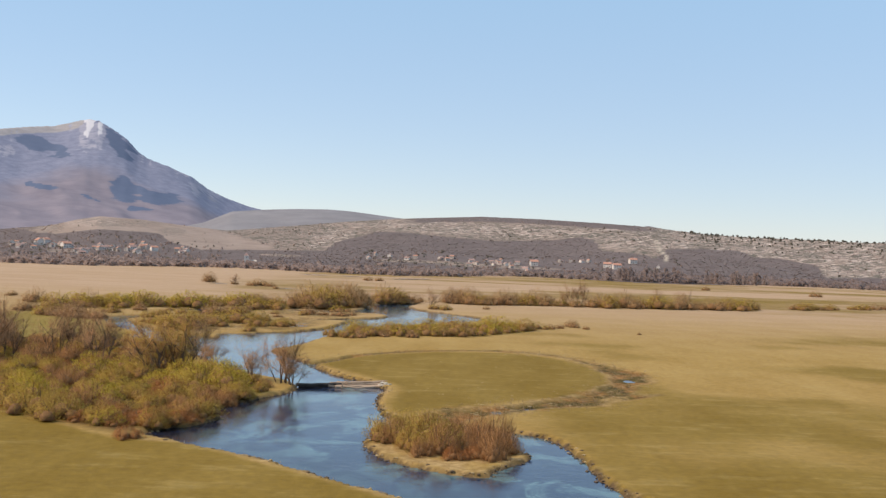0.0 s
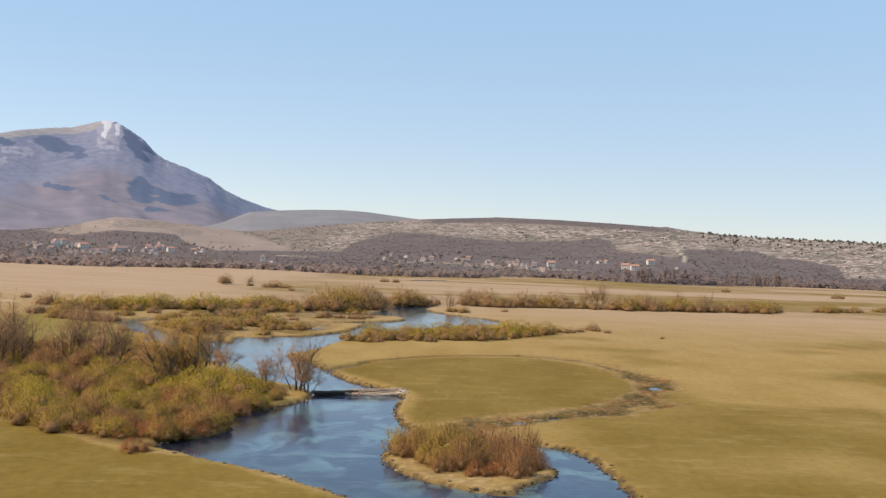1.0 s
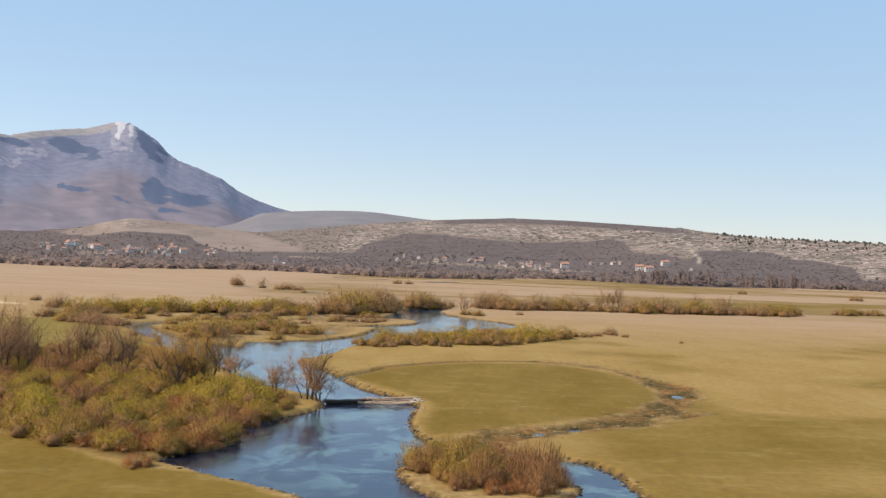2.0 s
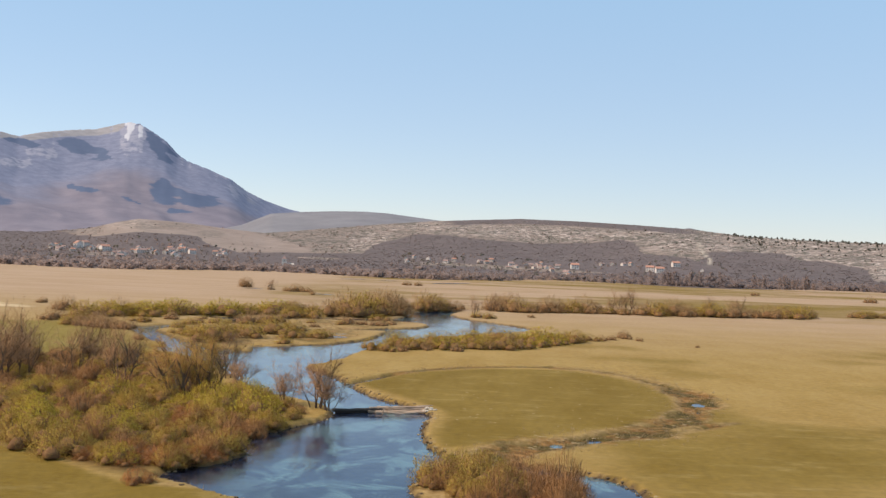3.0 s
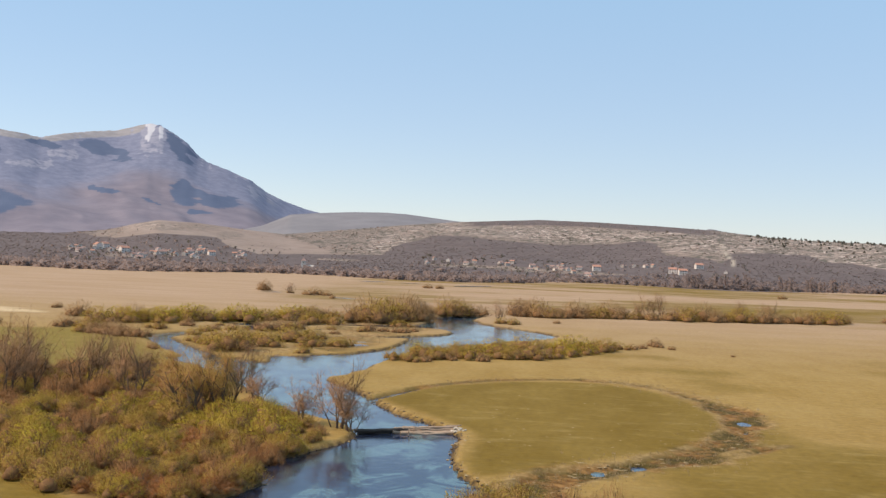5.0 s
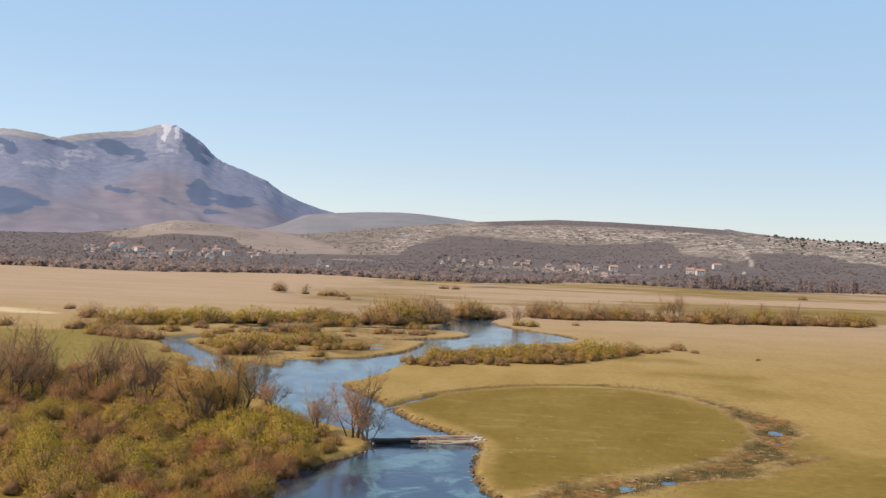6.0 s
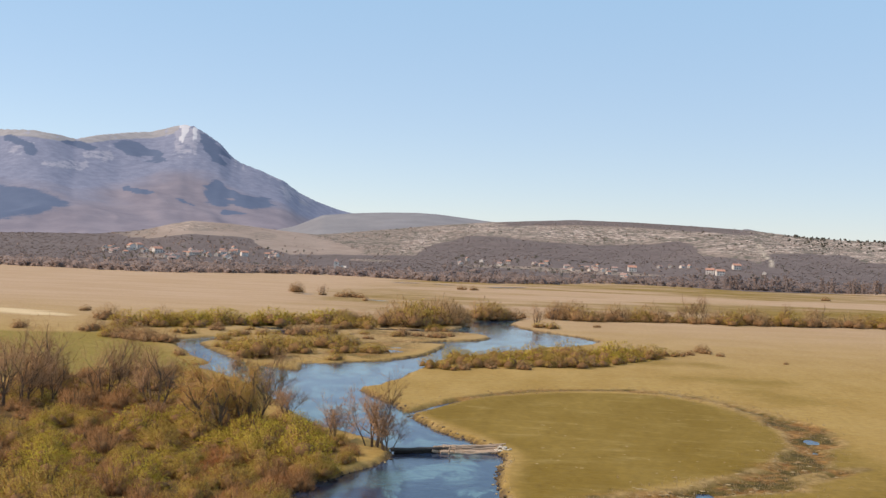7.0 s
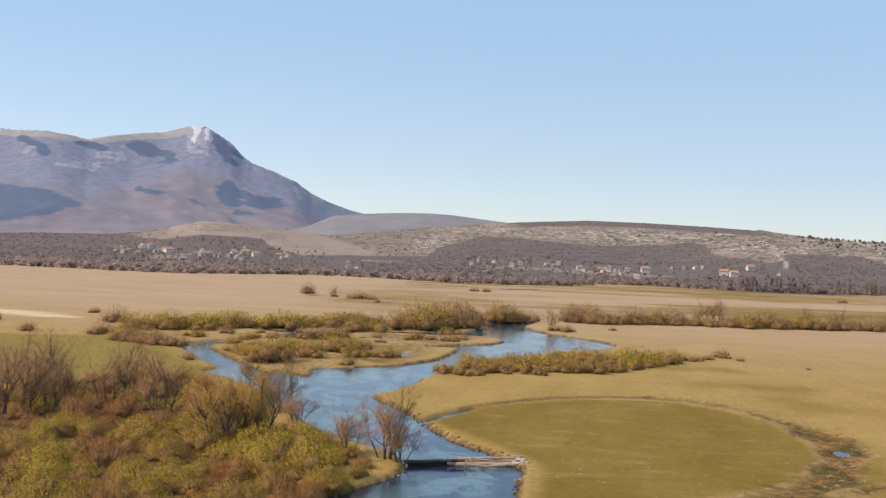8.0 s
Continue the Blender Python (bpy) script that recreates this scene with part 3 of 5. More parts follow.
rocky = np.clip(blob(b_n, e_n, 3.0, 1.25, 9.0, 0.34) + blob(b_n, e_n, 10.8, 0.95, 3.0, 0.5) + blob(b_n, e_n, -6.9, 0.4, 1.3, 0.45, 0.25) + 0.9 * sstep(B, 12, 14) + 0.5 * blob(b_n, e_n, -18.8, 0.85, 1.9, 0.22), 0, 1)
shrub = np.clip(0.1 + 0.9 * np.maximum(beyond, sstep(B, -9.6, -9.0)) + 0.5 * blob(b_n, e_n, -17.3, 0.85, 2.6, 0.18) + 0.5 * sstep(-B, 19.5, 20.5) + 0.45 * blob(b_n, e_n, -14.6, 0.5, 0.8, 0.15), 0, 1)
track = sstep(0.12 - np.abs(B - 11.42 - (1.04 - rise) * 0.66 - 0.08 * np.sin(rise * 9)), 0, 0.06) * sstep(rise, -0.2, -0.05) * (1 - sstep(rise, 0.98, 1.1))
hill = sheet("hill", np.stack([HX, HY, HZ], -1).reshape(-1, 3), B.shape[1], B.shape[0], M_HILL, {"wood": wood, "rocky": rocky, "shrub": shrub, "track": track})
tagged(hill, "long limestone hill with brown scrub and bare woods", "hill", kind="structure")

radii = np.concatenate([np.arange(2200, 3300, 30), np.arange(3300, 3700, 80)])
B, R, X, Y = polar(-34, 26, 300, radii)
s = (R - 2200) / 900
top = 20 + np.tan(np.radians(curve_of(MID_SKY, B))) * 3100
Z = np.where(s < 1, sstep(s, -0.2, 1.0), 1 - 0.3 * (s - 1)) * top + (fnoise(X, Y, 300, 4, 131) - 0.5) * 22 * np.clip(1.1 - s, 0.1, 1)
zero = np.zeros(B.shape)
mid = sheet("hill_far", np.stack([X, Y, Z], -1).reshape(-1, 3), B.shape[1], B.shape[0], M_RIDGE,
            {"grass": zero + 0.25, "rock": blob(B, s, -6.2, 0.35, 1.6, 0.08) * 0.9, "pine_and_shade": zero, "scree": zero, "hazed_upland": zero})
tagged(mid, "low grey wooded ridge far behind the hill", "hill", kind="structure")

radii = np.concatenate([np.arange(2350, 4420, 22), np.arange(4420, 4950, 75)])
B, R, X, Y = polar(-62, 8, 500, radii)
crest = 4250 + 150 * np.sin(B * 0.55)
top = 20 + np.tan(np.radians(curve_of(PEAK_SKY, B))) * crest
s = (R - 2350) / (crest - 2350)
wx2, wy2 = X + 120 * fnoise(X, Y, 400, 2, 143), Y + 120 * fnoise(X, Y, 400, 2, 144)
rib = 1 - np.abs(fnoise(wx2 + 0.45 * wy2, wy2 * 0.4, 330, 4, 141) - 0.5) * 2
rib2 = 1 - np.abs(fnoise(wx2 - 0.6 * wy2, wy2 * 0.45, 120, 3, 151) - 0.5) * 2
up = np.clip(s, 0, 1)
core = 0.16 * up + 0.84 * up ** (1.75 + 0.5 * fnoise(B * 60, B * 0, 160, 2, 161))
fade = np.clip(np.sin(np.pi * np.clip(up, 0, 1) ** 1.1), 0, 1)
Z = np.where(s < 1, core, 1 - 0.9 * (s - 1)) * top + fade * ((rib - 0.72) * 0.11 + (rib2 - 0.7) * 0.008) * top
Z = np.where(R < 2380, -5, Z)
# elevation angle from the camera's start; the mountain's cover is placed by it
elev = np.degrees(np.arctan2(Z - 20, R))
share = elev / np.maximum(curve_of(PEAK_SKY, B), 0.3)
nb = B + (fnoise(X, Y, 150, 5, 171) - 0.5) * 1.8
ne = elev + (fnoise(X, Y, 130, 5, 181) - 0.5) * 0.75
# pine patches, plus blue-shaded flanks painted in at -21.2 and -17.45
pine_and_shade = np.clip(sum(blob(nb, ne, *p, soft=0.7) for p in ((-28.0, 1.6, 2.9, 0.85), (-17.05, 2.6, 0.95, 0.6), (-15.2, 2.2, 1.4, 0.32, -0.1), (-16.4, 1.66, 0.85, 0.11), (-21.2, 4.52, 1.25, 0.36, -0.2),
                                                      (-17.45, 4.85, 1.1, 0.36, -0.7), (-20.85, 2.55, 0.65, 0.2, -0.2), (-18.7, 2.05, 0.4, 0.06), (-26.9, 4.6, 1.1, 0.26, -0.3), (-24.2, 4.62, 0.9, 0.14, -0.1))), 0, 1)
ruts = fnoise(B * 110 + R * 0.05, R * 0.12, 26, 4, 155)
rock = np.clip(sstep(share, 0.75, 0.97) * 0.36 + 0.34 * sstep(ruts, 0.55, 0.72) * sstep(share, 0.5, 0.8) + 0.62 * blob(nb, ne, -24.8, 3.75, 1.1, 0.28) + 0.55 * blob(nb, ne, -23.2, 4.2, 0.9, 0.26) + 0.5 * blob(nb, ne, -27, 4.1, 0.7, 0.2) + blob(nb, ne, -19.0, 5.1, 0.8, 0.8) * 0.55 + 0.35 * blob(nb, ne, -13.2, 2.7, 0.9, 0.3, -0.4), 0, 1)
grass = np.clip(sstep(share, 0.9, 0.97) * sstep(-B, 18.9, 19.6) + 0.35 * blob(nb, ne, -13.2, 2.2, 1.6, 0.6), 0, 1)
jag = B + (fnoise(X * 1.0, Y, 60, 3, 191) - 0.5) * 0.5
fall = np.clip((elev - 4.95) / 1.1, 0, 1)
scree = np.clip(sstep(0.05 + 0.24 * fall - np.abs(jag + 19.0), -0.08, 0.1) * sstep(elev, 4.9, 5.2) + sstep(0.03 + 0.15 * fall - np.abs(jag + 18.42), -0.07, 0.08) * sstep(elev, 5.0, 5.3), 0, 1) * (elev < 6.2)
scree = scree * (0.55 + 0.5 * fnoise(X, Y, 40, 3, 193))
mountain = sheet("mountain", np.stack([X, Y, Z], -1).reshape(-1, 3), B.shape[1], B.shape[0], M_MOUNTAIN, {"grass": grass, "rock": rock, "pine_and_shade": pine_and_shade, "scree": scree, "hazed_upland": sstep(share + (fnoise(X, Y, 500, 4, 157) - 0.5) * 0.7, 0.2, 0.9)})
tagged(mountain, "grey-violet mountain with a pale rocky summit", "mountain", kind="structure")


# ---- plants ----
class Build:
    """Gathers triangles and quads of one part."""

    def __init__(self):
        self.v, self.f = [], []

    def tube(self, path, r0, r1, sides=4, cap=True):
        first, n = len(self.v), len(path)
        for k, p in enumerate(path):
            way = (path[min(k + 1, n - 1)] - path[max(k - 1, 0)]).normalized()
            a = way.orthogonal().normalized()
            b = way.cross(a)
            r = r0 + (r1 - r0) * k / (n - 1)
            for s in range(sides):
                w = 2 * math.pi * s / sides
                self.v.append(p + (a * math.cos(w) + b * math.sin(w)) * r)
        for k in range(n - 1):
            for s in range(sides):
                a, b = first + k * sides + s, first + k * sides + (s + 1) % sides
                self.f.append((a, b, b + sides, a + sides))
        if cap:
            self.f.append(tuple(first + (n - 1) * sides + s for s in range(sides)))

    def sliver(self, p, way, width, rng):
        side = way.cross(Vector((rng.uniform(-1, 1), rng.uniform(-1, 1), rng.uniform(-1, 1)))).normalized() * width
        i = len(self.v)
        self.v += [p - side, p + side, p + way]
        self.f.append((i, i + 1, i + 2))

    def leaf(self, p, size, rng):
        a = Vector((rng.uniform(-1, 1), rng.uniform(-1, 1), rng.uniform(-0.6, 1))).normalized()
        b = a.cross(Vector((rng.uniform(-1, 1), rng.uniform(-1, 1), rng.uniform(-1, 1)))).normalized()
        i = len(self.v)
        self.v += [p - b * size * 0.5, p + a * size, p + b * size * 0.5]
        self.f.append((i, i + 1, i + 2))

    def mesh(self, name, material, bulk=0.0, centres=None):
        """bulk: the height of the crown whose outward direction the twigs' shading follows; 0: as the faces lie."""
        me = bpy.data.meshes.new(name)
        if not bulk:
            me.from_pydata([tuple(v) for v in self.v], [], self.f)
            me.materials.append(material)
            return me
        v, f = np.array([tuple(p) for p in self.v]), np.array(self.f)
        out = v - (np.array((0, 0, bulk * 0.3)) if centres is None else np.array([tuple(c) for c in centres]))
        out /= np.linalg.norm(out, axis=1, keepdims=True) + 1e-6
        out[:, 2] += 0.45 if centres is None else 0.05
        own = np.cross(v[f[:, 1]] - v[f[:, 0]], v[f[:, 2]] - v[f[:, 0]])
        own /= np.linalg.norm(own, axis=1, keepdims=True) + 1e-9
        turn = (own * out[f[:, 0]]).sum(1) < 0
        f[turn] = f[turn][:, ::-1]
        own[turn] *= -1
        each = out.copy()
        for k in range(3):
            each[f[:, k]] = out[f[:, k]] + 0.12 * own
        each /= np.linalg.norm(each, axis=1, keepdims=True) + 1e-9
        me.from_pydata(v.tolist(), [], f.tolist())
        me.materials.append(material)
        me.normals_split_custom_set_from_vertices(each.tolist())
        return me


def under(name, me, parent, label=""):
    ob = new(name, me)
    ob.parent = parent
    return tagged(ob, label) if label else ob


def wander(rng, amount):
    return Vector((rng.uniform(-1, 1), rng.uniform(-1, 1), rng.uniform(-1, 1))) * amount


def limb(rng, wood, twigs, leaves, p, way, length, radius, depth, opt):
    """A bent limb with its side limbs; the last ones carry twigs and leaves."""
    n = 1 if depth == 0 and radius < 0.03 else 3
    path, step = [p.copy()], length / n
    for k in range(n):
        way = (way + wander(rng, 0.28) + Vector((0, 0, opt["rise"]))).normalized()
        p = p + way * step
        path.append(p.copy())
    if depth == 0:
        twigs.sliver(path[0], path[-1] - path[0], max(radius * 0.7, 0.012), rng)
    else:
        wood.tube(path, radius, radius * 0.4, 5 if radius > 0.06 else 3, False)
    if depth == 0:
        for k in range(opt["twigs"]):
            q = path[0].lerp(path[-1], rng.uniform(0.15, 1.0))
            w = (way * 0.5 + Vector((q.x, q.y, 0)).normalized() * opt["out"] + Vector((0, 0, opt["up"])) + wander(rng, opt["loose"])).normalized() * rng.uniform(0.5, 1.0) * opt["twig"]
            twigs.sliver(q, w, opt["thin"], rng)
            for j in range(opt["leaves"]):
                leaves.leaf(q + w * rng.uniform(0.2, 1.05) + wander(rng, 0.1), opt["leaf"] * rng.uniform(0.6, 1.3), rng)
        return
    for k in range(opt["split"][depth - 1]):
        at = 1.0 if k == 0 else rng.uniform(0.3, 1.0)
        i = min(int(at * n), n - 1)
        q = path[i].lerp(path[i + 1], at * n - i)
        side = (way * opt["ahead"] + wander(rng, 1.0)).normalized()
        limb(rng, wood, twigs, leaves, q, side, length * rng.uniform(0.55, 0.8), radius * 0.4, depth - 1, opt)


def plant(seed, name, label, category, height, stems, spread, depth, twig_mat, leaf_mat, **opt):
    """A shrub or tree: an Empty at its base with its branches, its twigs and, where it has them, its leaves."""
    rng = random.Random(seed)
    o = dict(rise=0.14, twigs=9, twig=0.75, thin=0.028, leaves=1, leaf=0.17, split=(5, 4, 3), ahead=0.9, radius=0.045, first=0.5, out=0.55, up=0.55, loose=0.5)
    o.update(opt)
    wood, twigs, leaves = Build(), Build(), Build()
    for k in range(stems):
        a = 2 * math.pi * (k + rng.random()) / stems
        lean = spread * math.sqrt(rng.random())
        way = Vector((math.cos(a) * math.sin(lean), math.sin(a) * math.sin(lean), math.cos(lean)))
        base = Vector((math.cos(a), math.sin(a), 0)) * rng.uniform(0.0, 0.12) * height * (stems > 1) - Vector((0, 0, 0.25))
        limb(rng, wood, twigs, leaves, base, way, height * o["first"] * rng.uniform(0.75, 1.1), o["radius"] * rng.uniform(0.7, 1.2), depth, o)
    top = new(name)
    under("trunk", wood.mesh("trunk", M_BARK), top, "dark brown branching stems")
    under("crown", twigs.mesh("crown", twig_mat, height), top)
    if leaves.v:
        under("foliage", leaves.mesh("foliage", leaf_mat, height), top)
    return tagged(top, label, category)


def dome_bush(seed, name, label, height, wide, lobes, twigs, twig_mat, leaf_mat, twig=0.7, thin=0.014, leaves=2, leaf=0.1, up=0.55, ragged=0.05, stems=4, heart_size=0.72):
    """A many-stemmed willow bush: stems fan out from the base into a few rounded lobes, whose rims are fine rising
    twigs. A closed dark shell in each lobe stands in for inner shade.
    """
    rng = random.Random(seed)
    wood, fine, buds, c_fine, c_buds = Build(), Build(), Build(), [], []
    heads = [(Vector((0, 0, 0)), wide * 0.82, height)]
    for k in range(lobes):
        a = 2 * math.pi * (k + rng.random() * 0.8) / lobes
        heads.append((Vector((math.cos(a), math.sin(a), 0)) * wide * rng.uniform(0.45, 0.8), wide * rng.uniform(0.42, 0.62), height * rng.uniform(0.5, 0.8)))
    for at, r, h in heads:
        for k in range(stems):
            a, t = rng.uniform(0, 2 * math.pi), rng.uniform(0.1, 0.8)
            tip = at + Vector((math.cos(a) * r * t, math.sin(a) * r * t, h * rng.uniform(0.6, 0.88)))
            foot = at * 0.35 + wander(rng, 0.15)
            foot.z = -0.25
            wood.tube([foot, foot.lerp(tip, 0.45) + Vector((0, 0, -0.08 * h)) + wander(rng, 0.1), tip], rng.uniform(0.03, 0.055), 0.012, 3, False)
    # dark brown shells, put where only shade shows between the twigs
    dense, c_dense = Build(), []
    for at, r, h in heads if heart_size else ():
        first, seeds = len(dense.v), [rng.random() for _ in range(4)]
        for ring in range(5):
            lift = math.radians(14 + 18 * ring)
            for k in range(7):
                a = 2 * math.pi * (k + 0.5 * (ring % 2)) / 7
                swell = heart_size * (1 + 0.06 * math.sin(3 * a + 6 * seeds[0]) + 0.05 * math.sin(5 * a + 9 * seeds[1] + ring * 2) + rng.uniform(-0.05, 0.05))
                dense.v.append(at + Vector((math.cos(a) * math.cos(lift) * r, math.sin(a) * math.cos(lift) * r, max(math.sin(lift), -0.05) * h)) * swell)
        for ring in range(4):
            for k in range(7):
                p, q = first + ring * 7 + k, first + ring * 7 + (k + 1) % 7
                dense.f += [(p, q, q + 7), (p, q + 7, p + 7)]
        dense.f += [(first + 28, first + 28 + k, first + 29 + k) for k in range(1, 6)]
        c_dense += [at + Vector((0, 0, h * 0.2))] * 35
    for k in range(twigs):
        at, r, h = rng.choices(heads, [q[1] ** 2 for q in heads])[0]
        a, lift = rng.uniform(0, 2 * math.pi), rng.uniform(0.02, 1.0) ** 0.8
        flat = math.sqrt(1 - lift * lift)
        out = Vector((math.cos(a) * flat, math.sin(a) * flat, lift))
        deep = 1.0 - 0.4 * rng.random() ** 3
        tip = at + Vector((out.x * r, out.y * r, out.z * h)) * deep * (1 + abs(rng.gauss(0, ragged))) + wander(rng, 0.06)
        way = (out * 0.7 + Vector((0, 0, up)) + wander(rng, 0.28)).normalized() * twig * rng.uniform(0.6, 1.2)
        tip.z = max(tip.z, 0.25)
        fine.sliver(tip - way, way, thin, rng)
        heart = at + Vector((0, 0, h * 0.25))
        c_fine += [heart] * 3
        for j in range(leaves if rng.random() < 0.12 + 1.5 * lift else leaves // 3):
            buds.leaf(tip - way * rng.uniform(-0.05, 0.6) + wander(rng, 0.07), leaf * rng.uniform(0.6, 1.3), rng)
            c_buds += [heart] * 3
    top = new(name)
    under("trunk", wood.mesh("trunk", M_BARK), top, "dark brown branching stems")
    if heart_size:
        under("undergrowth", dense.mesh("undergrowth", M_CORE_SHADE, height, c_dense), top)
    under("crown", fine.mesh("crown", twig_mat, height, c_fine), top)
    if leaves:
        under("foliage", buds.mesh("foliage", leaf_mat, height, c_buds), top)
    return tagged(top, label, "bush")


BUSHES = {}
for k in range(3):
    BUSHES["green", k] = dome_bush(10 + k, "willow_bush", "rounded yellow-green willow bush in young leaf", 2.8, 2.4, 3 + k, 1150, M_TWIG_OLIVE, M_LEAF_GREEN, leaves=3, leaf=0.08, twig=0.5, thin=0.012, ragged=0.05, stems=4, heart_size=0.5)
    BUSHES["olive", k] = dome_bush(20 + k, "willow_bush", "olive-brown budding willow bush with dense twigs", 2.8, 2.4, 3 + k, 1400, M_TWIG_OLIVE, M_LEAF_OLIVE, leaves=3, leaf=0.068, twig=0.6, thin=0.012, ragged=0.06, stems=4, heart_size=0.48)
    BUSHES["brown", k] = dome_bush(30 + k, "willow_bush", "brown leafless willow bush with upright twigs", 3.1, 2.2, 4 + k, 2000, M_TWIG_GREY, M_BUDS, twig=0.8, thin=0.011, leaves=1, leaf=0.05, up=0.8, ragged=0.09, stems=6, heart_size=0.38)
    BUSHES["red", k] = dome_bush(40 + k, "willow_bush", "reddish-brown low willow bush on the bank", 2.2, 2.3, 4, 1700, M_TWIG_RED, M_BUDS_RED, twig=0.55, thin=0.011, leaves=1, leaf=0.055, up=0.6, stems=5, heart_size=0.42)
    BUSHES["far_olive", k] = dome_bush(80 + k, "shrub", "olive-brown budding willow shrub on the plain", 2.8, 2.4, 3, 560, M_TWIG_OLIVE, M_LEAF_OLIVE, twig=0.55, thin=0.02, leaves=3, leaf=0.1, ragged=0.05, heart_size=0.55)
    BUSHES["far_green", k] = dome_bush(90 + k, "shrub", "yellow-green willow shrub on the plain", 2.8, 2.4, 3, 500, M_TWIG_OLIVE, M_LEAF_GREEN, twig=0.55, thin=0.02, leaves=3, leaf=0.105, ragged=0.05, heart_size=0.55)
    BUSHES["far_brown", k] = dome_bush(100 + k, "shrub", "grey-brown leafless shrub on the plain", 3.3, 2.5, 4, 900, M_TWIG_FAR, M_TWIG_FAR, twig=0.65, thin=0.02, leaves=1, leaf=0.085, up=0.6, ragged=0.08, stems=4, heart_size=0.5)
    BUSHES["tree", k] = plant(50 + k, "bare_tree", "leafless tree with dark upright branches in the thicket", "tree", 7.2, 4, 0.42, 2, M_TWIG_DARK, M_TWIG_RED, split=(8, 7), twigs=15,
                              twig=0.65, thin=0.008, leaves=0, radius=0.11, first=0.5, rise=0.2, ahead=1.1, up=0.4, out=0.1, loose=0.7)
for k in range(2):
    BUSHES["willow", k] = plant(64 + k, "willow_tree", "broad old willow with dark spreading limbs and budding crown", "tree", 8.6, 5, 0.85, 2, M_BUDS, M_LEAF_OLIVE, split=(10, 8), twigs=16,
                                twig=0.6, thin=0.009, leaves=2, leaf=0.055, radius=0.22, first=0.45, rise=0.2, ahead=0.85, out=0.15, up=0.25, loose=0.9)
    BUSHES["snag", k] = plant(70 + k, "bare_tree", "leaning bare grey tree at the water's edge", "tree", 6.5, 6, 0.5, 2, M_TWIG_DARK, M_TWIG_DARK, split=(8, 6), twigs=16,
                              twig=0.65, thin=0.009, leaves=0, radius=0.10, first=0.5, rise=0.14, ahead=1.1, up=0.35, out=0.15, loose=0.7)
USED = set()
rng = random.Random(5)


GAIN = {"green": 1.1, "olive": 1.1, "brown": 1.08, "red": 1.08, "far_olive": 1.25, "far_green": 1.25, "far_brown": 1.25, "tree": 1.14, "willow": 1.12, "snag": 1.12}


def grow(kind, x, y, size, group, stout=1.0, z=None):
    """One plant of a kind at a place. The first of each shape is the built one, the others are copies."""
    shapes, size = [key for key in BUSHES if key[0] == kind], size * GAIN.get(kind, 1.0)
    key = rng.choice(shapes)
    turn = rng.uniform(0, 2 * math.pi)
    zz = floor_z(x, y) if z is None else z
    m = Matrix.LocRotScale((x, y, max(zz, WATER_Z - 0.1) - 0.05), Euler((0, 0, turn)), (size * stout, size * stout, size * rng.uniform(0.88, 1.12)))
    ob = BUSHES[key]
    if key in USED:
        ob = copy_thing(ob, m)
    else:
        ob.matrix_basis = m
        USED.add(key)
    return tagged(ob, group=group)


def thicket(region, count, gap, kinds, sizes, group, low=-0.45, stout=1.0):
    """Plants strewn over a closed region, no nearer to one another than gap; kinds: (kind, share, wanted x, y, reach) or (kind, share)."""
    lo, hi, placed, tries = region.min(0), region.max(0), [], 0
    while len(placed) < count and tries < count * 60:
        tries += 1
        x, y = rng.uniform(lo[0], hi[0]), rng.uniform(lo[1], hi[1])
        if not inside(np.array([x]), np.array([y]), region)[0] or floor_z(x, y) < low:
            continue
        if any((x - a) ** 2 + (y - b) ** 2 < gap * gap for a, b in placed):
            continue
        placed.append((x, y))
        kind = rng.choices([k for k, _ in kinds], [w for _, w in kinds])[0]
        grow(kind, x, y, rng.uniform(*sizes), group, stout)
    return placed


def row_of(line, count, width, kinds, sizes, group, stout=1.0):
    """Plants along a line in the plan."""
    pts = smooth(line, False, 12)
    for k in range(count):
        p = pts[min(int((k + rng.random()) / count * (len(pts) - 1)), len(pts) - 1)]
        x, y = p[0] + rng.uniform(-1, 1) * width, p[1] + rng.uniform(-1, 1) * width
        if floor_z(x, y) < -0.5:
            continue
        grow(rng.choices([k for k, _ in kinds], [w for _, w in kinds])[0], x, y, rng.uniform(*sizes), group, stout)


RIVERSIDE = "bushes of the riverside thicket"
for x, y, size in ((-49.1, 120.6, 1.05), (-45.1, 117.6, 0.95), (-41.4, 114.6, 0.95), (-36.3, 112, 0.7), (-45.2, 145, 0.99), (-37.6, 130.2, 0.8), (-32.2, 126.8, 1.07), (-23.8, 140.6, 0.6), (-56, 137, 0.96), (-42.8, 150.3, 1.0),
                   (-45.5, 134.3, 0.8), (-56.8, 152.8, 1.06), (-60.9, 151.5, 0.97), (-32.2, 138, 0.9), (-33.5, 121, 0.9), (-55, 124, 1.0), (-62, 128, 1.0), (-60, 141, 1.0), (-66, 146, 1.0)):
    grow("olive", x, y, size, RIVERSIDE, 1.1)
for x, y, size in ((-31, 104.2, 0.6), (-31, 112.6, 0.95), (-28.4, 114.6, 0.75), (-27.4, 117.2, 0.6), (-38.2, 113.2, 0.6), (-35.3, 137.2, 0.92), (-33.6, 111.6, 0.65), (-27.3, 120.3, 0.6), (-35.5, 116, 0.8), (-44, 120.5, 0.7)):
    grow("red", x, y, size, RIVERSIDE, 1.15)
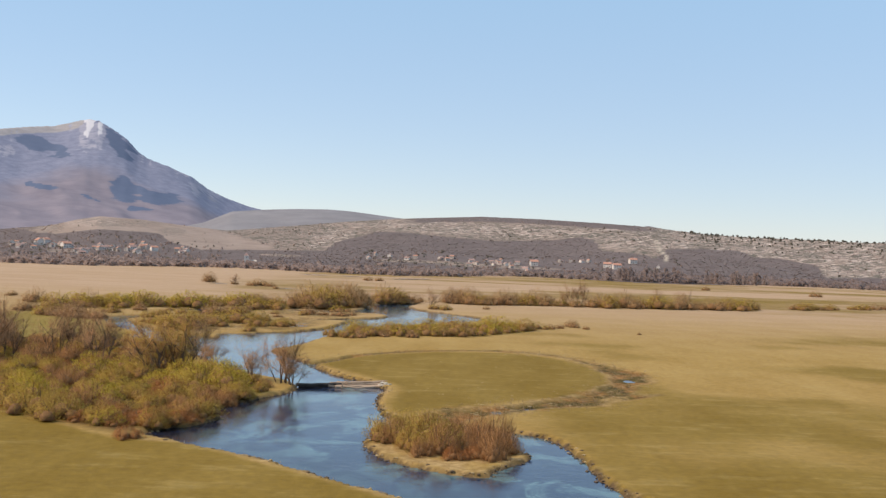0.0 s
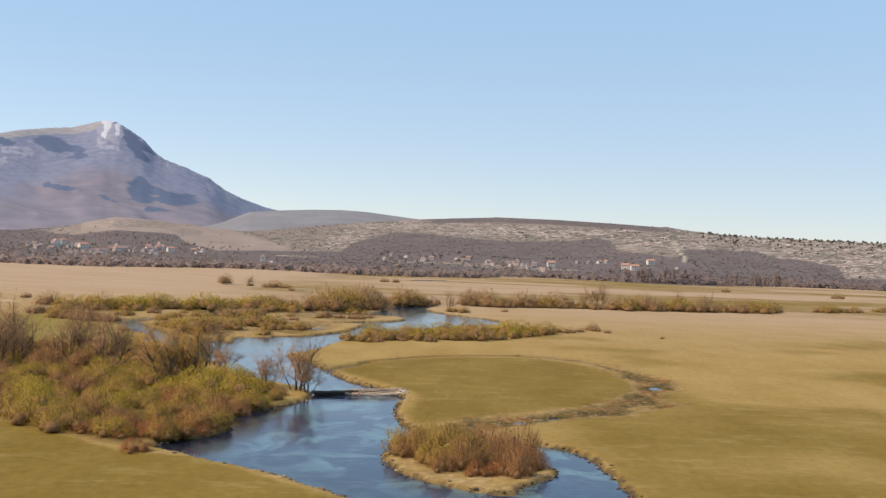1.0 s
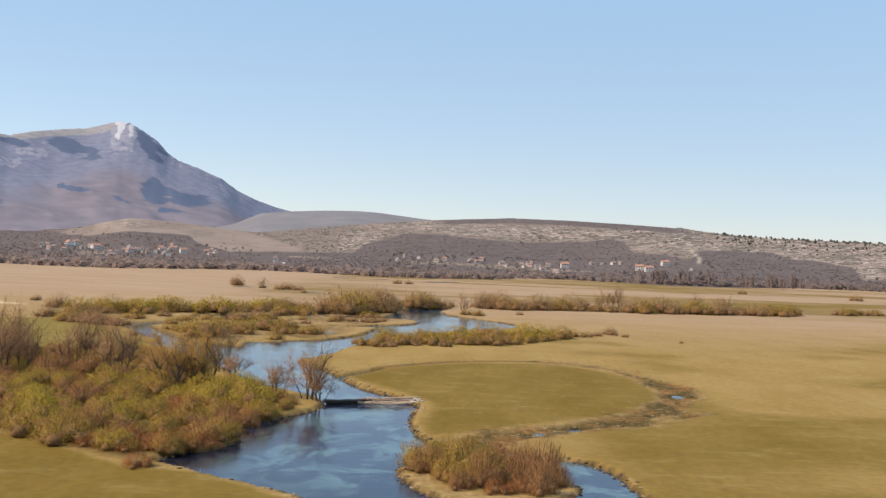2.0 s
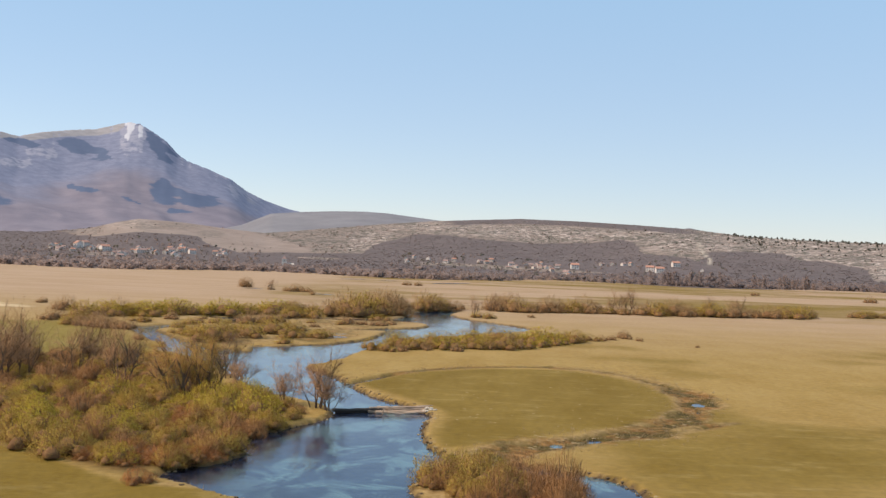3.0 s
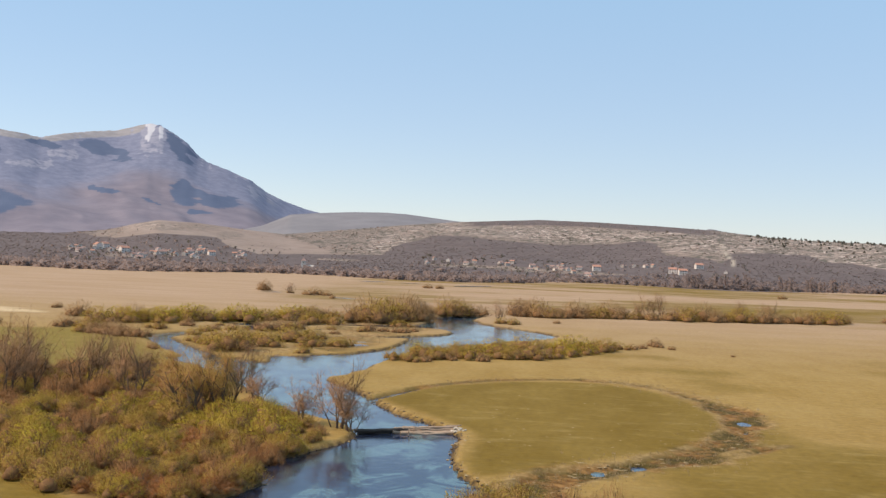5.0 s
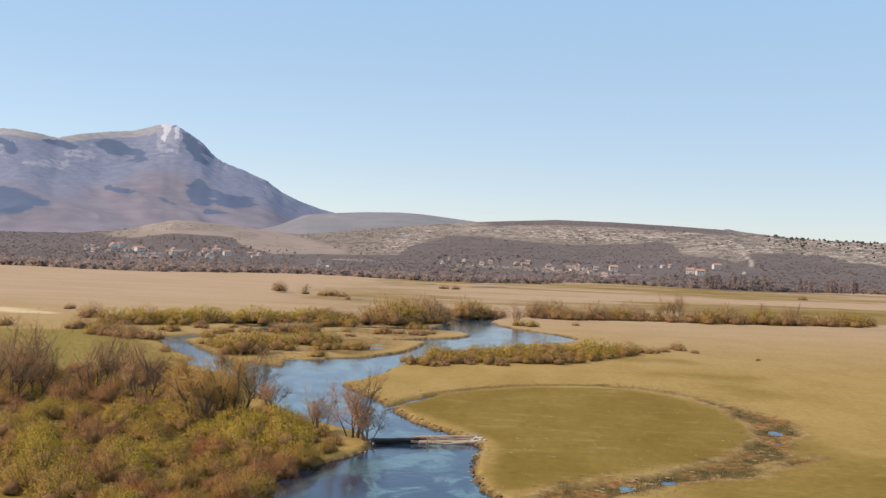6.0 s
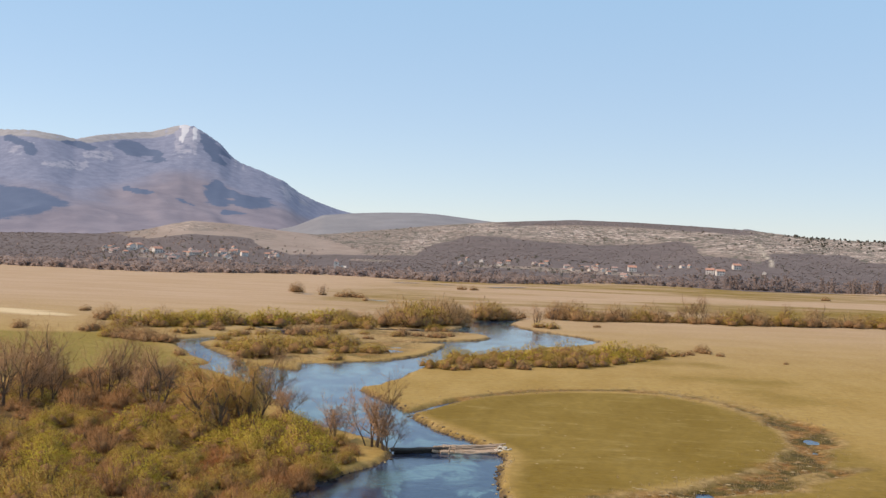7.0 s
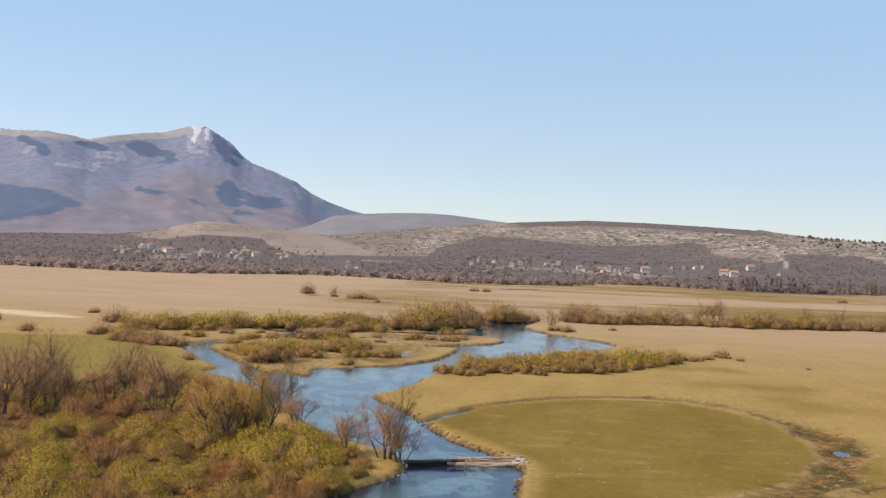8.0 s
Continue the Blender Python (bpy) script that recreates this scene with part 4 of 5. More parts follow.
for x, y, size in ((-37.3, 118.8, 0.7), (-41.5, 123, 0.9), (-27.6, 124.2, 0.75), (-26.4, 130, 0.7), (-29.7, 132.4, 0.85), (-49.3, 139, 0.85), (-51.2, 158.4, 1.1), (-40.7, 154.5, 0.8), (-24.2, 145.2, 0.6), (-36.1, 162, 0.72), (-63, 162.3, 1.1),
                   (-58.9, 168, 1.1), (-58, 130, 0.9), (-54, 145, 0.9), (-29.6, 120, 0.7), (-47, 128, 0.8)):
    grow("brown", x, y, size, RIVERSIDE, 1.1)
for x, y, size in ((-48.6, 125, 1.0), (-52.2, 131.4, 0.85), (-40.8, 134.6, 0.75), (-25.8, 136, 0.8), (-28.1, 139.2, 1.05), (-36.3, 150.4, 1.05), (-37.9, 146, 0.9), (-48.1, 158, 0.9), (-41.9, 129, 0.75), (-38.8, 137.5, 0.7), (-45, 126, 0.7), (-57, 126, 0.8),
                   (-32.1, 151.7, 0.85), (-29.8, 154.4, 0.75), (-33, 144, 0.9), (-28, 146, 0.9), (-50, 150, 0.9), (-64, 136, 0.9)):
    grow("green", x, y, size, RIVERSIDE, 1.12)
FRONT_BUSHES = smooth([(-54, 123), (-42, 116.5), (-34, 110.5), (-31.2, 113), (-29, 117.5), (-28.6, 121), (-28.8, 126.5), (-27.6, 132), (-26.2, 138), (-25.6, 146), (-27, 153), (-34, 158), (-50, 158), (-66, 152), (-68, 130)])
thicket(FRONT_BUSHES, 78, 2.5, [("green", 1.6), ("olive", 3.4), ("brown", 3.4), ("red", 2.4)], (0.42, 0.75), RIVERSIDE, stout=1.25)
BACK_BUSHES = smooth([(-36, 160), (-42, 172), (-50, 188), (-60, 203), (-72, 208), (-80, 195), (-86, 172), (-80, 152), (-66, 152), (-50, 158)])
thicket(BACK_BUSHES, 88, 3.2, [("brown", 4.2), ("olive", 2.0), ("red", 3.0), ("green", 0.4)], (0.4, 0.8), RIVERSIDE, stout=1.35)
for x, y, size in ((-63.8, 173, 1.05), (-62.6, 175, 0.95), (-55, 169.6, 0.95), (-58, 184, 0.85), (-71, 164.5, 1.2), (-73.8, 164, 1.1), (-68.9, 167.5, 0.95), (-77, 170, 1.1), (-59.5, 178, 0.8), (-51, 176, 0.75), (-66, 186, 0.85), (-48, 166, 0.7), (-40.8, 176.5, 0.8)):
    grow("tree", x, y, size, "bare trees of the thicket")
row_of([(-30.8, 111.6), (-29.8, 114.6), (-28.2, 116.6), (-27.4, 119.5), (-28, 123.6), (-28, 127.2), (-27, 131.6), (-25.6, 136)], 18, 0.4, [("red", 3), ("olive", 2), ("brown", 1)], (0.45, 0.75), RIVERSIDE, 1.2)
for x, y, size in ((-41.4, 153.5, 1.2), (-38.6, 155.5, 1.02)):
    grow("willow", x, y, size, "old willows")
for x, y, size in ((-27.1, 151.5, 0.85), (-22.4, 150.6, 1.2), (-20.9, 148.8, 0.9), (-37.7, 171, 0.7), (-36, 166, 0.6), (-56, 213, 0.8), (-42.5, 180, 0.7)):
    grow("snag", x, y, size, "bare trees at the water")
thicket(smooth([(-5, 110), (-3.6, 105), (0, 100.5), (4, 98), (7, 104.5), (5.4, 110.5), (1.8, 115), (-3.5, 115.5)]), 28, 1.6, [("brown", 5), ("olive", 1.6), ("red", 0.8)], (0.55, 1.1), "bushes on the island", -0.42)
for kind, x, y in (("green", -4.0, 113.0), ("olive", -4.6, 109.5), ("olive", -2.5, 104.5), ("brown", 6.4, 104.5)):
    grow(kind, x, y, 0.95, "bushes on the island")
CHANNEL = "bushes along the old channel"
for kind, places in (("far_olive", ((-24, 232.5, 0.75), (-20.6, 230, 0.62), (-15.2, 236.5, 0.85), (-12.1, 240.5, 0.9), (-2.9, 242, 0.95), (-0.1, 243, 0.85), (3.2, 244.5, 1.0), (-18.5, 241, 0.85), (-10, 255, 0.9), (-4, 260, 0.95), (3, 264, 1.0),
                                   (21.9, 269, 0.95), (26, 277, 0.8), (9, 270, 0.95), (20, 278, 0.9), (-15, 249, 0.8))),
                     ("far_green", ((-8.8, 239, 0.95), (9.8, 247.5, 0.7), (13.3, 254, 0.8), (16.9, 262, 1.0), (13, 264, 1.15), (16, 272, 1.15), (11, 258, 0.9), (-20.3, 247, 0.7), (-3, 252, 0.85))),
                     ("far_brown", ((-17.9, 231, 0.5), (-6.1, 235, 0.45), (6, 246, 0.75), (29.3, 278.5, 0.7), (32.5, 282.5, 0.65), (36.8, 292, 0.6), (-13, 236, 0.5), (24, 272.5, 0.6), (1.5, 243, 0.6)))):
    for x, y, size in places:
        grow(kind, x, y, size, CHANNEL, 1.25)
row_of([(5, 398), (15, 394), (26, 401), (37, 405), (51, 407), (71, 409), (95, 417), (110, 423), (130, 435)], 84, 2.6, [("far_brown", 5), ("far_olive", 1.6)], (0.8, 1.75), "hedge across the plain", 1.25)
for x, y, size in ((3, 391, 0.7), (8, 402, 1.0), (52, 411, 1.05), (56, 411, 0.95), (49, 411, 0.85), (74, 412, 0.95), (86, 415, 0.8), (98, 420, 0.95), (62, 412, 0.7)):
    grow("tree", x, y, size, "bare trees of the hedge")
row_of([(154, 450), (164, 457), (174, 464)], 14, 2.0, [("far_olive", 3), ("far_brown", 2)], (0.7, 1.1), "hedge across the plain", 1.3)
row_of([(187, 474), (196, 480), (212, 488)], 8, 2.0, [("far_brown", 2), ("far_olive", 2)], (0.6, 0.9), "hedge across the plain", 1.3)
row_of([(-46, 338), (-42, 340), (-36, 348), (-31, 350), (-28, 362)], 20, 3.0, [("far_brown", 4), ("far_olive", 1)], (1.2, 2.1), "bushes of the marsh", 1.2)
row_of([(-22, 384), (-17, 386), (-12, 390)], 9, 2.0, [("far_brown", 3), ("far_olive", 1)], (1.1, 1.9), "bushes of the marsh", 1.2)
row_of([(-104, 296), (-96, 303), (-88, 312), (-76, 322), (-66, 332), (-60, 340)], 44, 2.6, [("far_green", 2.2), ("far_olive", 3.4), ("far_brown", 0.8)], (0.85, 1.25), "green bushes of the marsh", 1.25)
row_of([(-100, 264), (-94, 262), (-86, 257)], 9, 1.6, [("far_brown", 2), ("far_olive", 1)], (0.9, 1.25), "bushes by the pond", 1.2)
row_of([(-64, 332), (-60, 338), (-57, 346)], 7, 2.0, [("far_brown", 1)], (1.3, 1.8), "bushes of the marsh", 1.15)
for kind, places in (("far_olive", ((-108, 292, 1.05), (-99.5, 264, 0.9), (-59.1, 238, 1.15), (-65.4, 248, 0.95), (-53.9, 249, 0.95), (-51.4, 265, 1.1), (-44.3, 253, 0.75), (-38, 256, 0.55), (-88.5, 280, 0.75), (-47, 270, 0.7), (-56, 318, 0.9), (-50, 320, 0.9), (-70, 252, 0.7), (-62, 262, 0.8))),
                     ("far_brown", ((-85, 256, 1.2), (-90, 258, 1.0), (-84.5, 293, 0.75), (-73.6, 232.5, 0.6), (-79.4, 279, 0.8), (-75, 284, 0.8), (-62.6, 289, 0.8), (-71, 287, 0.7), (-29, 300, 0.55), (-34, 303, 0.6), (-38, 301, 0.6), (-26, 307, 0.5), (-58, 296, 0.8), (-66, 310, 0.7)))):
    for x, y, size in places:
        if floor_z(x, y) > -0.45:
            grow(kind, x, y, size * 1.2, "low bushes of the marsh", 1.25)
thicket(MARSH, 22, 4.6, [("far_olive", 4), ("far_brown", 2.5)], (0.3, 0.7), "low bushes of the marsh", -0.4, 1.3)
for kind, x, y, s in (("far_brown", -121, 311, 1.1), ("far_brown", -109.5, 275, 0.9), ("brown", -74, 180, 1.4), ("brown", -78, 183, 1.4), ("tree", -76, 181, 1.0), ("tree", -81, 186, 0.95), ("far_brown", -150, 300, 1.0),
                      ("far_brown", -128, 275, 0.7), ("far_brown", -140, 340, 0.9), ("tree", -116, 514, 0.75), ("far_brown", -115, 516, 1.2), ("tree", -99, 497, 0.55), ("far_brown", -99, 498, 0.8), ("far_brown", -86, 489, 1.1), ("far_brown", -80, 487, 1.1),
                      ("far_brown", -91, 492, 0.9), ("far_brown", -74, 465, 0.8), ("far_brown", -45, 632, 1.2), ("far_brown", -38, 630, 1.2), ("far_olive", -1.5, 352, 0.9), ("far_olive", 1.5, 350, 0.8), ("tree", -3, 362, 0.7),
                      ("far_brown", 175, 690, 1.3), ("far_brown", 230, 640, 1.0),
                      ("far_brown", 51.8, 270.7, 0.3), ("far_brown", 39.6, 282.8, 0.45), ("far_brown", 16, 365, 0.5), ("far_brown", 37, 288, 0.4)):
    grow(kind, x, y, s, "lone shrubs on the plain", 1.2)
for key in BUSHES:
    if key not in USED:
        for o in (*BUSHES[key].children, BUSHES[key]):
            bpy.data.objects.remove(o)


# ---- far woods: a belt of bare trees along the foot of the hills, and scrub on the slopes ----
def tuft_cloud(name, places, mats, label, category, fans=9, size=1.0, skyward=0.3):
    """Many small bushy clumps as one mesh: each a few crossed, ragged fans of twigs."""
    r = random.Random(len(places))
    v, f, mi = [], [], []
    for x, y, z, w, h, m in places:
        for k in range(fans):
            a, t = r.uniform(0, 2 * math.pi), r.uniform(0.15, 0.85)
            cx, cy, cz = x + math.cos(a) * w * 0.42 * r.random(), y + math.sin(a) * w * 0.42 * r.random(), z + h * t * (1.25 - 0.62 * size)
            sx, sz = w * r.uniform(0.25, 0.45) * size, h * r.uniform(0.28, 0.5) * size
            ca, sa = math.cos(a), math.sin(a)
            i = len(v)
            v += [(cx - ca * sx, cy - sa * sx, cz - sz * r.uniform(0.3, 0.9)), (cx + ca * sx, cy + sa * sx, cz - sz * r.uniform(0.2, 0.9)), (cx + ca * sx * r.uniform(0.3, 0.9), cy + sa * sx * 0.6, cz + sz * r.uniform(0.4, 1)),
                  (cx - sa * sx * 0.3, cy + ca * sx * 0.5, cz + sz * r.uniform(0.7, 1.15)), (cx - ca * sx * r.uniform(0.4, 0.9), cy - sa * sx * 0.7, cz + sz * r.uniform(0.3, 0.9))]
            f += [(i, i + 1, i + 2), (i, i + 2, i + 3), (i, i + 3, i + 4)]
            mi += [m] * 3
    va, fa, mid_at = np.array(v), np.array(f), np.repeat(np.array([p[:3] for p in places]), 5 * fans, 0)
    out = va - mid_at
    out /= np.linalg.norm(out, axis=1, keepdims=True) + 1e-6
    out[:, 2] += skyward
    own = np.cross(va[fa[:, 1]] - va[fa[:, 0]], va[fa[:, 2]] - va[fa[:, 0]])
    turn = (own * out[fa[:, 0]]).sum(1) < 0
    fa[turn] = fa[turn][:, ::-1]
    me = bpy.data.meshes.new(name)
    me.from_pydata(v, [], fa.tolist())
    me.normals_split_custom_set_from_vertices((out / np.linalg.norm(out, axis=1, keepdims=True)).tolist())
    for m in mats:
        me.materials.append(m)
    me.polygons.foreach_set("material_index", np.array(mi, dtype=np.int32))
    return tagged(new(name, me), label, category, kind="stuff")


def hill_z(x, y):
    b, r = math.degrees(math.atan2(x, y)), math.hypot(x, y)
    zz, ss = hill_height(np.array([[b]]), np.array([[r]]))
    return max(float(zz[0, 0]), 0.0), float(ss[0, 0])


r2 = random.Random(77)
belt = []
for k in range(3600):
    b = r2.uniform(-36, 30)
    r = 800 + 30 * math.sin(b * 0.4) + 5 * max(b, 0) + abs(r2.gauss(0, 65)) + (40 if b > 2 else 0)
    if 1.5 < b < 9 and r2.random() < 0.6:
        continue
    x, y = r * math.sin(radians(b)), r * math.cos(radians(b))
    h = r2.uniform(2.5, 6.5)
    belt.append((x, y, hill_z(x, y)[0] - 0.8, h * r2.uniform(1.4, 2.6), h, 0))
for k in range(55):
    b = r2.choice((r2.uniform(9.3, 12.8), r2.uniform(9.3, 12.8), r2.uniform(14.6, 17.0)))
    x, y, h = 880 * math.sin(radians(b)) + r2.uniform(-8, 8), 880 * math.cos(radians(b)) + r2.uniform(-14, 14), r2.uniform(8, 13)
    for j in range(3):
        belt.append((x, y, hill_z(x, y)[0] + h * (0.1 + 0.26 * j), h * 0.38, h * 0.42, 0))
for k in range(500):
    b, r = r2.choice((r2.uniform(-24, -12), r2.uniform(-5, 13))), r2.uniform(980, 1330)
    x, y = r * math.sin(radians(b)), r * math.cos(radians(b))
    h = r2.uniform(2, 4.5)
    belt.append((x, y, hill_z(x, y)[0] - 0.5, h * r2.uniform(0.9, 1.6), h, r2.choice((0, 0, 1))))
tuft_cloud("far_woods", belt, (M_BELT, M_LEAF_DARK), "belt of bare brown trees along the edge of the plain", "woods", 11, 0.48, 1.6)
draw = np.random.RandomState(31)
wb, wr = draw.uniform(-29, 26, 26000), draw.uniform(960, 2000, 26000)
wz = np.maximum(hill_height(wb[None], wr[None])[0][0], 0)
keep = np.degrees(np.arctan2(wz - 20, wr)) < curve_of(WOOD_TOP, wb) + draw.normal(-0.05, 0.05, 26000)
homes = ((wb > -21) & (wb < -10) | (wb > -2) & (wb < 13)) & (wr < 1330)
keep &= ~homes | (draw.random_sample(26000) < 0.25)
woods = []
for b, r, at in np.stack([wb, wr, wz], -1)[keep][:8500].tolist():
    h = r2.uniform(0.9, 1.9)
    woods.append((r * math.sin(radians(b)), r * math.cos(radians(b)), at - 0.6, h * r2.uniform(1.2, 2.4), h, 0 if r2.random() < 0.95 else 1))
tuft_cloud("hill_woods", woods, (M_WOODS, M_LEAF_DARK), "bare grey-brown oak woods covering the lower slope", "woods", 4, 0.9, 1.6)
scrub = []
for k in range(9500):
    b, s0 = r2.uniform(-30, 28), r2.random() ** 0.8
    r = 1000 + s0 * 1050
    x, y = r * math.sin(radians(b)), r * math.cos(radians(b))
    open_share = fnoise(np.array([x]), np.array([y]), 120, 3, 201)[0]
    at = hill_z(x, y)[0]
    rise_at = math.degrees(math.atan2(at - 20, r))
    dome = -20 < b < -9 and rise_at < 0.74 - 0.274 * (b + 12.6)
    if dome and r2.random() < 0.93 or open_share < 0.36:
        continue
    if rise_at < float(curve_of(WOOD_TOP, b)) and r2.random() < 0.9:
        continue
    w = r2.uniform(1.0, 1.0 + 2.4 * r2.random())
    scrub.append((x, y, hill_z(x, y)[0] - 0.3, w, w * r2.uniform(0.6, 1.0), r2.choice((0, 0, 1, 2))))
tuft_cloud("hill_scrub", scrub, (M_LEAF_DARK, M_SCRUB, M_SCRUB), "dark juniper scrub dotted over the limestone slope", "scrub", 6)
pines = []
for k in range(300):
    b = r2.uniform(13, 27)
    r = float(curve_of(HILL_R, b)) * (1 - 0.12 * r2.random() ** 2)
    x, y = r * math.sin(radians(b)), r * math.cos(radians(b))
    h = r2.uniform(2.0, 4.5)
    pines.append((x, y, hill_z(x, y)[0] - 0.3, h * 0.9, h, 0))
tuft_cloud("ridge_pines", pines, (M_LEAF_DARK,), "dark pines along the crest of the hill", "woods")


# ---- village ----
def box(bm, x0, x1, y0, y1, z0, z1):
    vs = [bm.verts.new(p) for p in ((x0, y0, z0), (x1, y0, z0), (x1, y1, z0), (x0, y1, z0), (x0, y0, z1), (x1, y0, z1), (x1, y1, z1), (x0, y1, z1))]
    for q in ((3, 2, 1, 0), (4, 5, 6, 7), (0, 1, 5, 4), (1, 2, 6, 5), (2, 3, 7, 6), (3, 0, 4, 7)):
        bm.faces.new([vs[k] for k in q])


def part(name, bm, material, parent, label=""):
    me = bpy.data.meshes.new(name)
    bmesh.ops.recalc_face_normals(bm, faces=bm.faces[:])
    bm.to_mesh(me)
    bm.free()
    me.materials.append(material)
    return under(name, me, parent, label)


def house(length, depth, eaves, pitch, wall_mat, roof_mat, label):
    """A gabled house: walls with gables, two roof slopes with overhang, a chimney, windows and a door on the long fronts."""
    top = new("house")
    ridge = eaves + depth / 2 * pitch
    bm = bmesh.new()
    a, d = length / 2, depth / 2
    prof = [(-d, -1.5), (d, -1.5), (d, eaves), (0, ridge), (-d, eaves)]
    ends = [[bm.verts.new((x, y, z)) for y, z in prof] for x in (-a, a)]
    bm.faces.new(ends[0]), bm.faces.new(ends[1][::-1])
    for k in range(5):
        bm.faces.new([ends[0][k], ends[1][k], ends[1][(k + 1) % 5], ends[0][(k + 1) % 5]])
    part("wall", bm, wall_mat, top)
    bm = bmesh.new()
    o, t = 0.45, 0.22
    low = eaves - o * pitch
    prof = [(-d - o, low + 0.05), (0, ridge + 0.05), (d + o, low + 0.05), (d + o, low + 0.05 + t), (0, ridge + 0.05 + t), (-d - o, low + 0.05 + t)]
    ends = [[bm.verts.new((x, y, z)) for y, z in prof] for x in (-a - o, a + o)]
    for e in ends:
        bm.faces.new([e[0], e[1], e[4], e[5]]), bm.faces.new([e[1], e[2], e[3], e[4]])
    for k in range(6):
        bm.faces.new([ends[0][k], ends[1][k], ends[1][(k + 1) % 6], ends[0][(k + 1) % 6]])
    roof = part("roof", bm, roof_mat, top, "tiled gable roof")
    bm = bmesh.new()
    box(bm, a * 0.4, a * 0.4 + 0.7, -0.35, 0.35, ridge - 0.6, ridge + 1.1)
    part("chimney", bm, wall_mat, roof)
    storeys = 2 if eaves > 4.5 else 1
    for side in (-1, 1):
        for level in range(storeys):
            for k in range(3):
                x = (k - 1) * length * 0.3
                if k == 1 and level == 0 and side == -1:
                    bm = bmesh.new()
                    box(bm, x - 0.5, x + 0.5, side * d - 0.06, side * d + 0.06, 0.0, 2.1)
                    part("door", bm, M_WOOD_DARK, top)
                    continue
                bm = bmesh.new()
                box(bm, x - 0.5, x + 0.5, side * d - 0.05, side * d + 0.05, 1.0 + level * 2.7, 2.3 + level * 2.7)
                part("window", bm, M_DARK, top)
    return tagged(top, label, "house")


HOUSES = [
    house(11, 8, 5.4, 0.6, M_WALL_WHITE, M_ROOF_RED, "white two-storey village house with a red tiled roof"),
    house(9, 7, 3.2, 0.65, M_WALL_WHITE, M_ROOF_BROWN, "small white village house with a brown tiled roof"),
    house(9, 6.5, 4.8, 0.6, M_WALL_STONE, M_ROOF_RED, "stone village house with a red tiled roof"),
    house(12, 7, 3.0, 0.55, M_WALL_STONE, M_ROOF_BROWN, "long stone farm building with a brown tiled roof"),
]
fresh = set(range(4))
r3 = random.Random(12)


def settle(k, b, r, turn, size=1.0):
    x, y = r * math.sin(radians(b)), r * math.cos(radians(b))
    m = Matrix.LocRotScale((x, y, hill_z(x, y)[0] + 0.2), Euler((0, 0, turn)), (size, size, size))
    if k in fresh:
        fresh.discard(k)
        ob = HOUSES[k]
        ob.matrix_basis = m
    else:
        ob = copy_thing(HOUSES[k], m)
    tagged(ob, group="houses of the village")


# bearing and distance of each house from the camera's start, chosen to fit its view
WEST_VILLAGE = [(-22.51, 1275), (-22.1, 1210), (-21.9, 1250), (-21.43, 1145), (-21.2, 1235), (-20.9, 1260), (-20.5, 1195), (-20.08, 1230), (-19.9, 1145), (-19.24, 1030), (-19.5, 1055), (-18.9, 1070),
                (-18.41, 1140), (-18.2, 1170), (-18, 1125), (-17.57, 1180), (-17.3, 1105), (-16.86, 1135), (-16.6, 1175), (-16.4, 1105), (-15.86, 1220), (-16.1, 1195), (-15.5, 1180), (-13.82, 1220), (-14.3, 1205)]
EAST_VILLAGE = [(-4.14, 1225), (-3.68, 1245), (-2.9, 1225), (-1.96, 1170), (-1.5, 1190), (-0.1, 1180), (0.2, 1180), (0.52, 1200), (1.46, 1135), (1.77, 1150), (1.6, 1170), (2.39, 1210), (2.7, 1190),
                (3.01, 1205), (3.2, 1160), (3.48, 1160), (3.79, 1125), (4.1, 1185), (4.57, 1055), (11.71, 1205), (7.62, 1270), (7.01, 1265), (6.5, 1265), (8, 1275)]
for b, r in WEST_VILLAGE:
    settle(r3.choices((0, 1, 2, 3), (2, 3, 3, 2))[0], b, r, r3.uniform(0, 3.14), r3.uniform(0.65, 0.95))
    for _ in range(r3.choice((1, 1, 2))):
        settle(r3.choices((1, 2, 3), (3, 3, 2))[0], b + r3.uniform(-0.45, 0.45), r + r3.uniform(-45, 50), r3.uniform(0, 3.14), r3.uniform(0.6, 0.85))
for b, r in EAST_VILLAGE:
    if r3.random() < 0.6:
        settle(r3.choice((1, 2, 3)), b + r3.uniform(-0.4, 0.4), r + r3.uniform(-40, 40), r3.uniform(0, 3.14), r3.uniform(0.5, 0.75))
    settle(r3.choices((0, 1, 2, 3), (1, 3, 3, 3))[0], b, r, r3.uniform(0, 3.14), r3.uniform(0.6, 0.85))
for k, b, r, turn in ((0, 5.02, 1180, 0.1), (0, 10.35, 1260, 0.2), (0, 9.0, 1185, -0.2), (0, 9.5, 1170, 0.1)):
    settle(k, b, r, turn, 0.85)


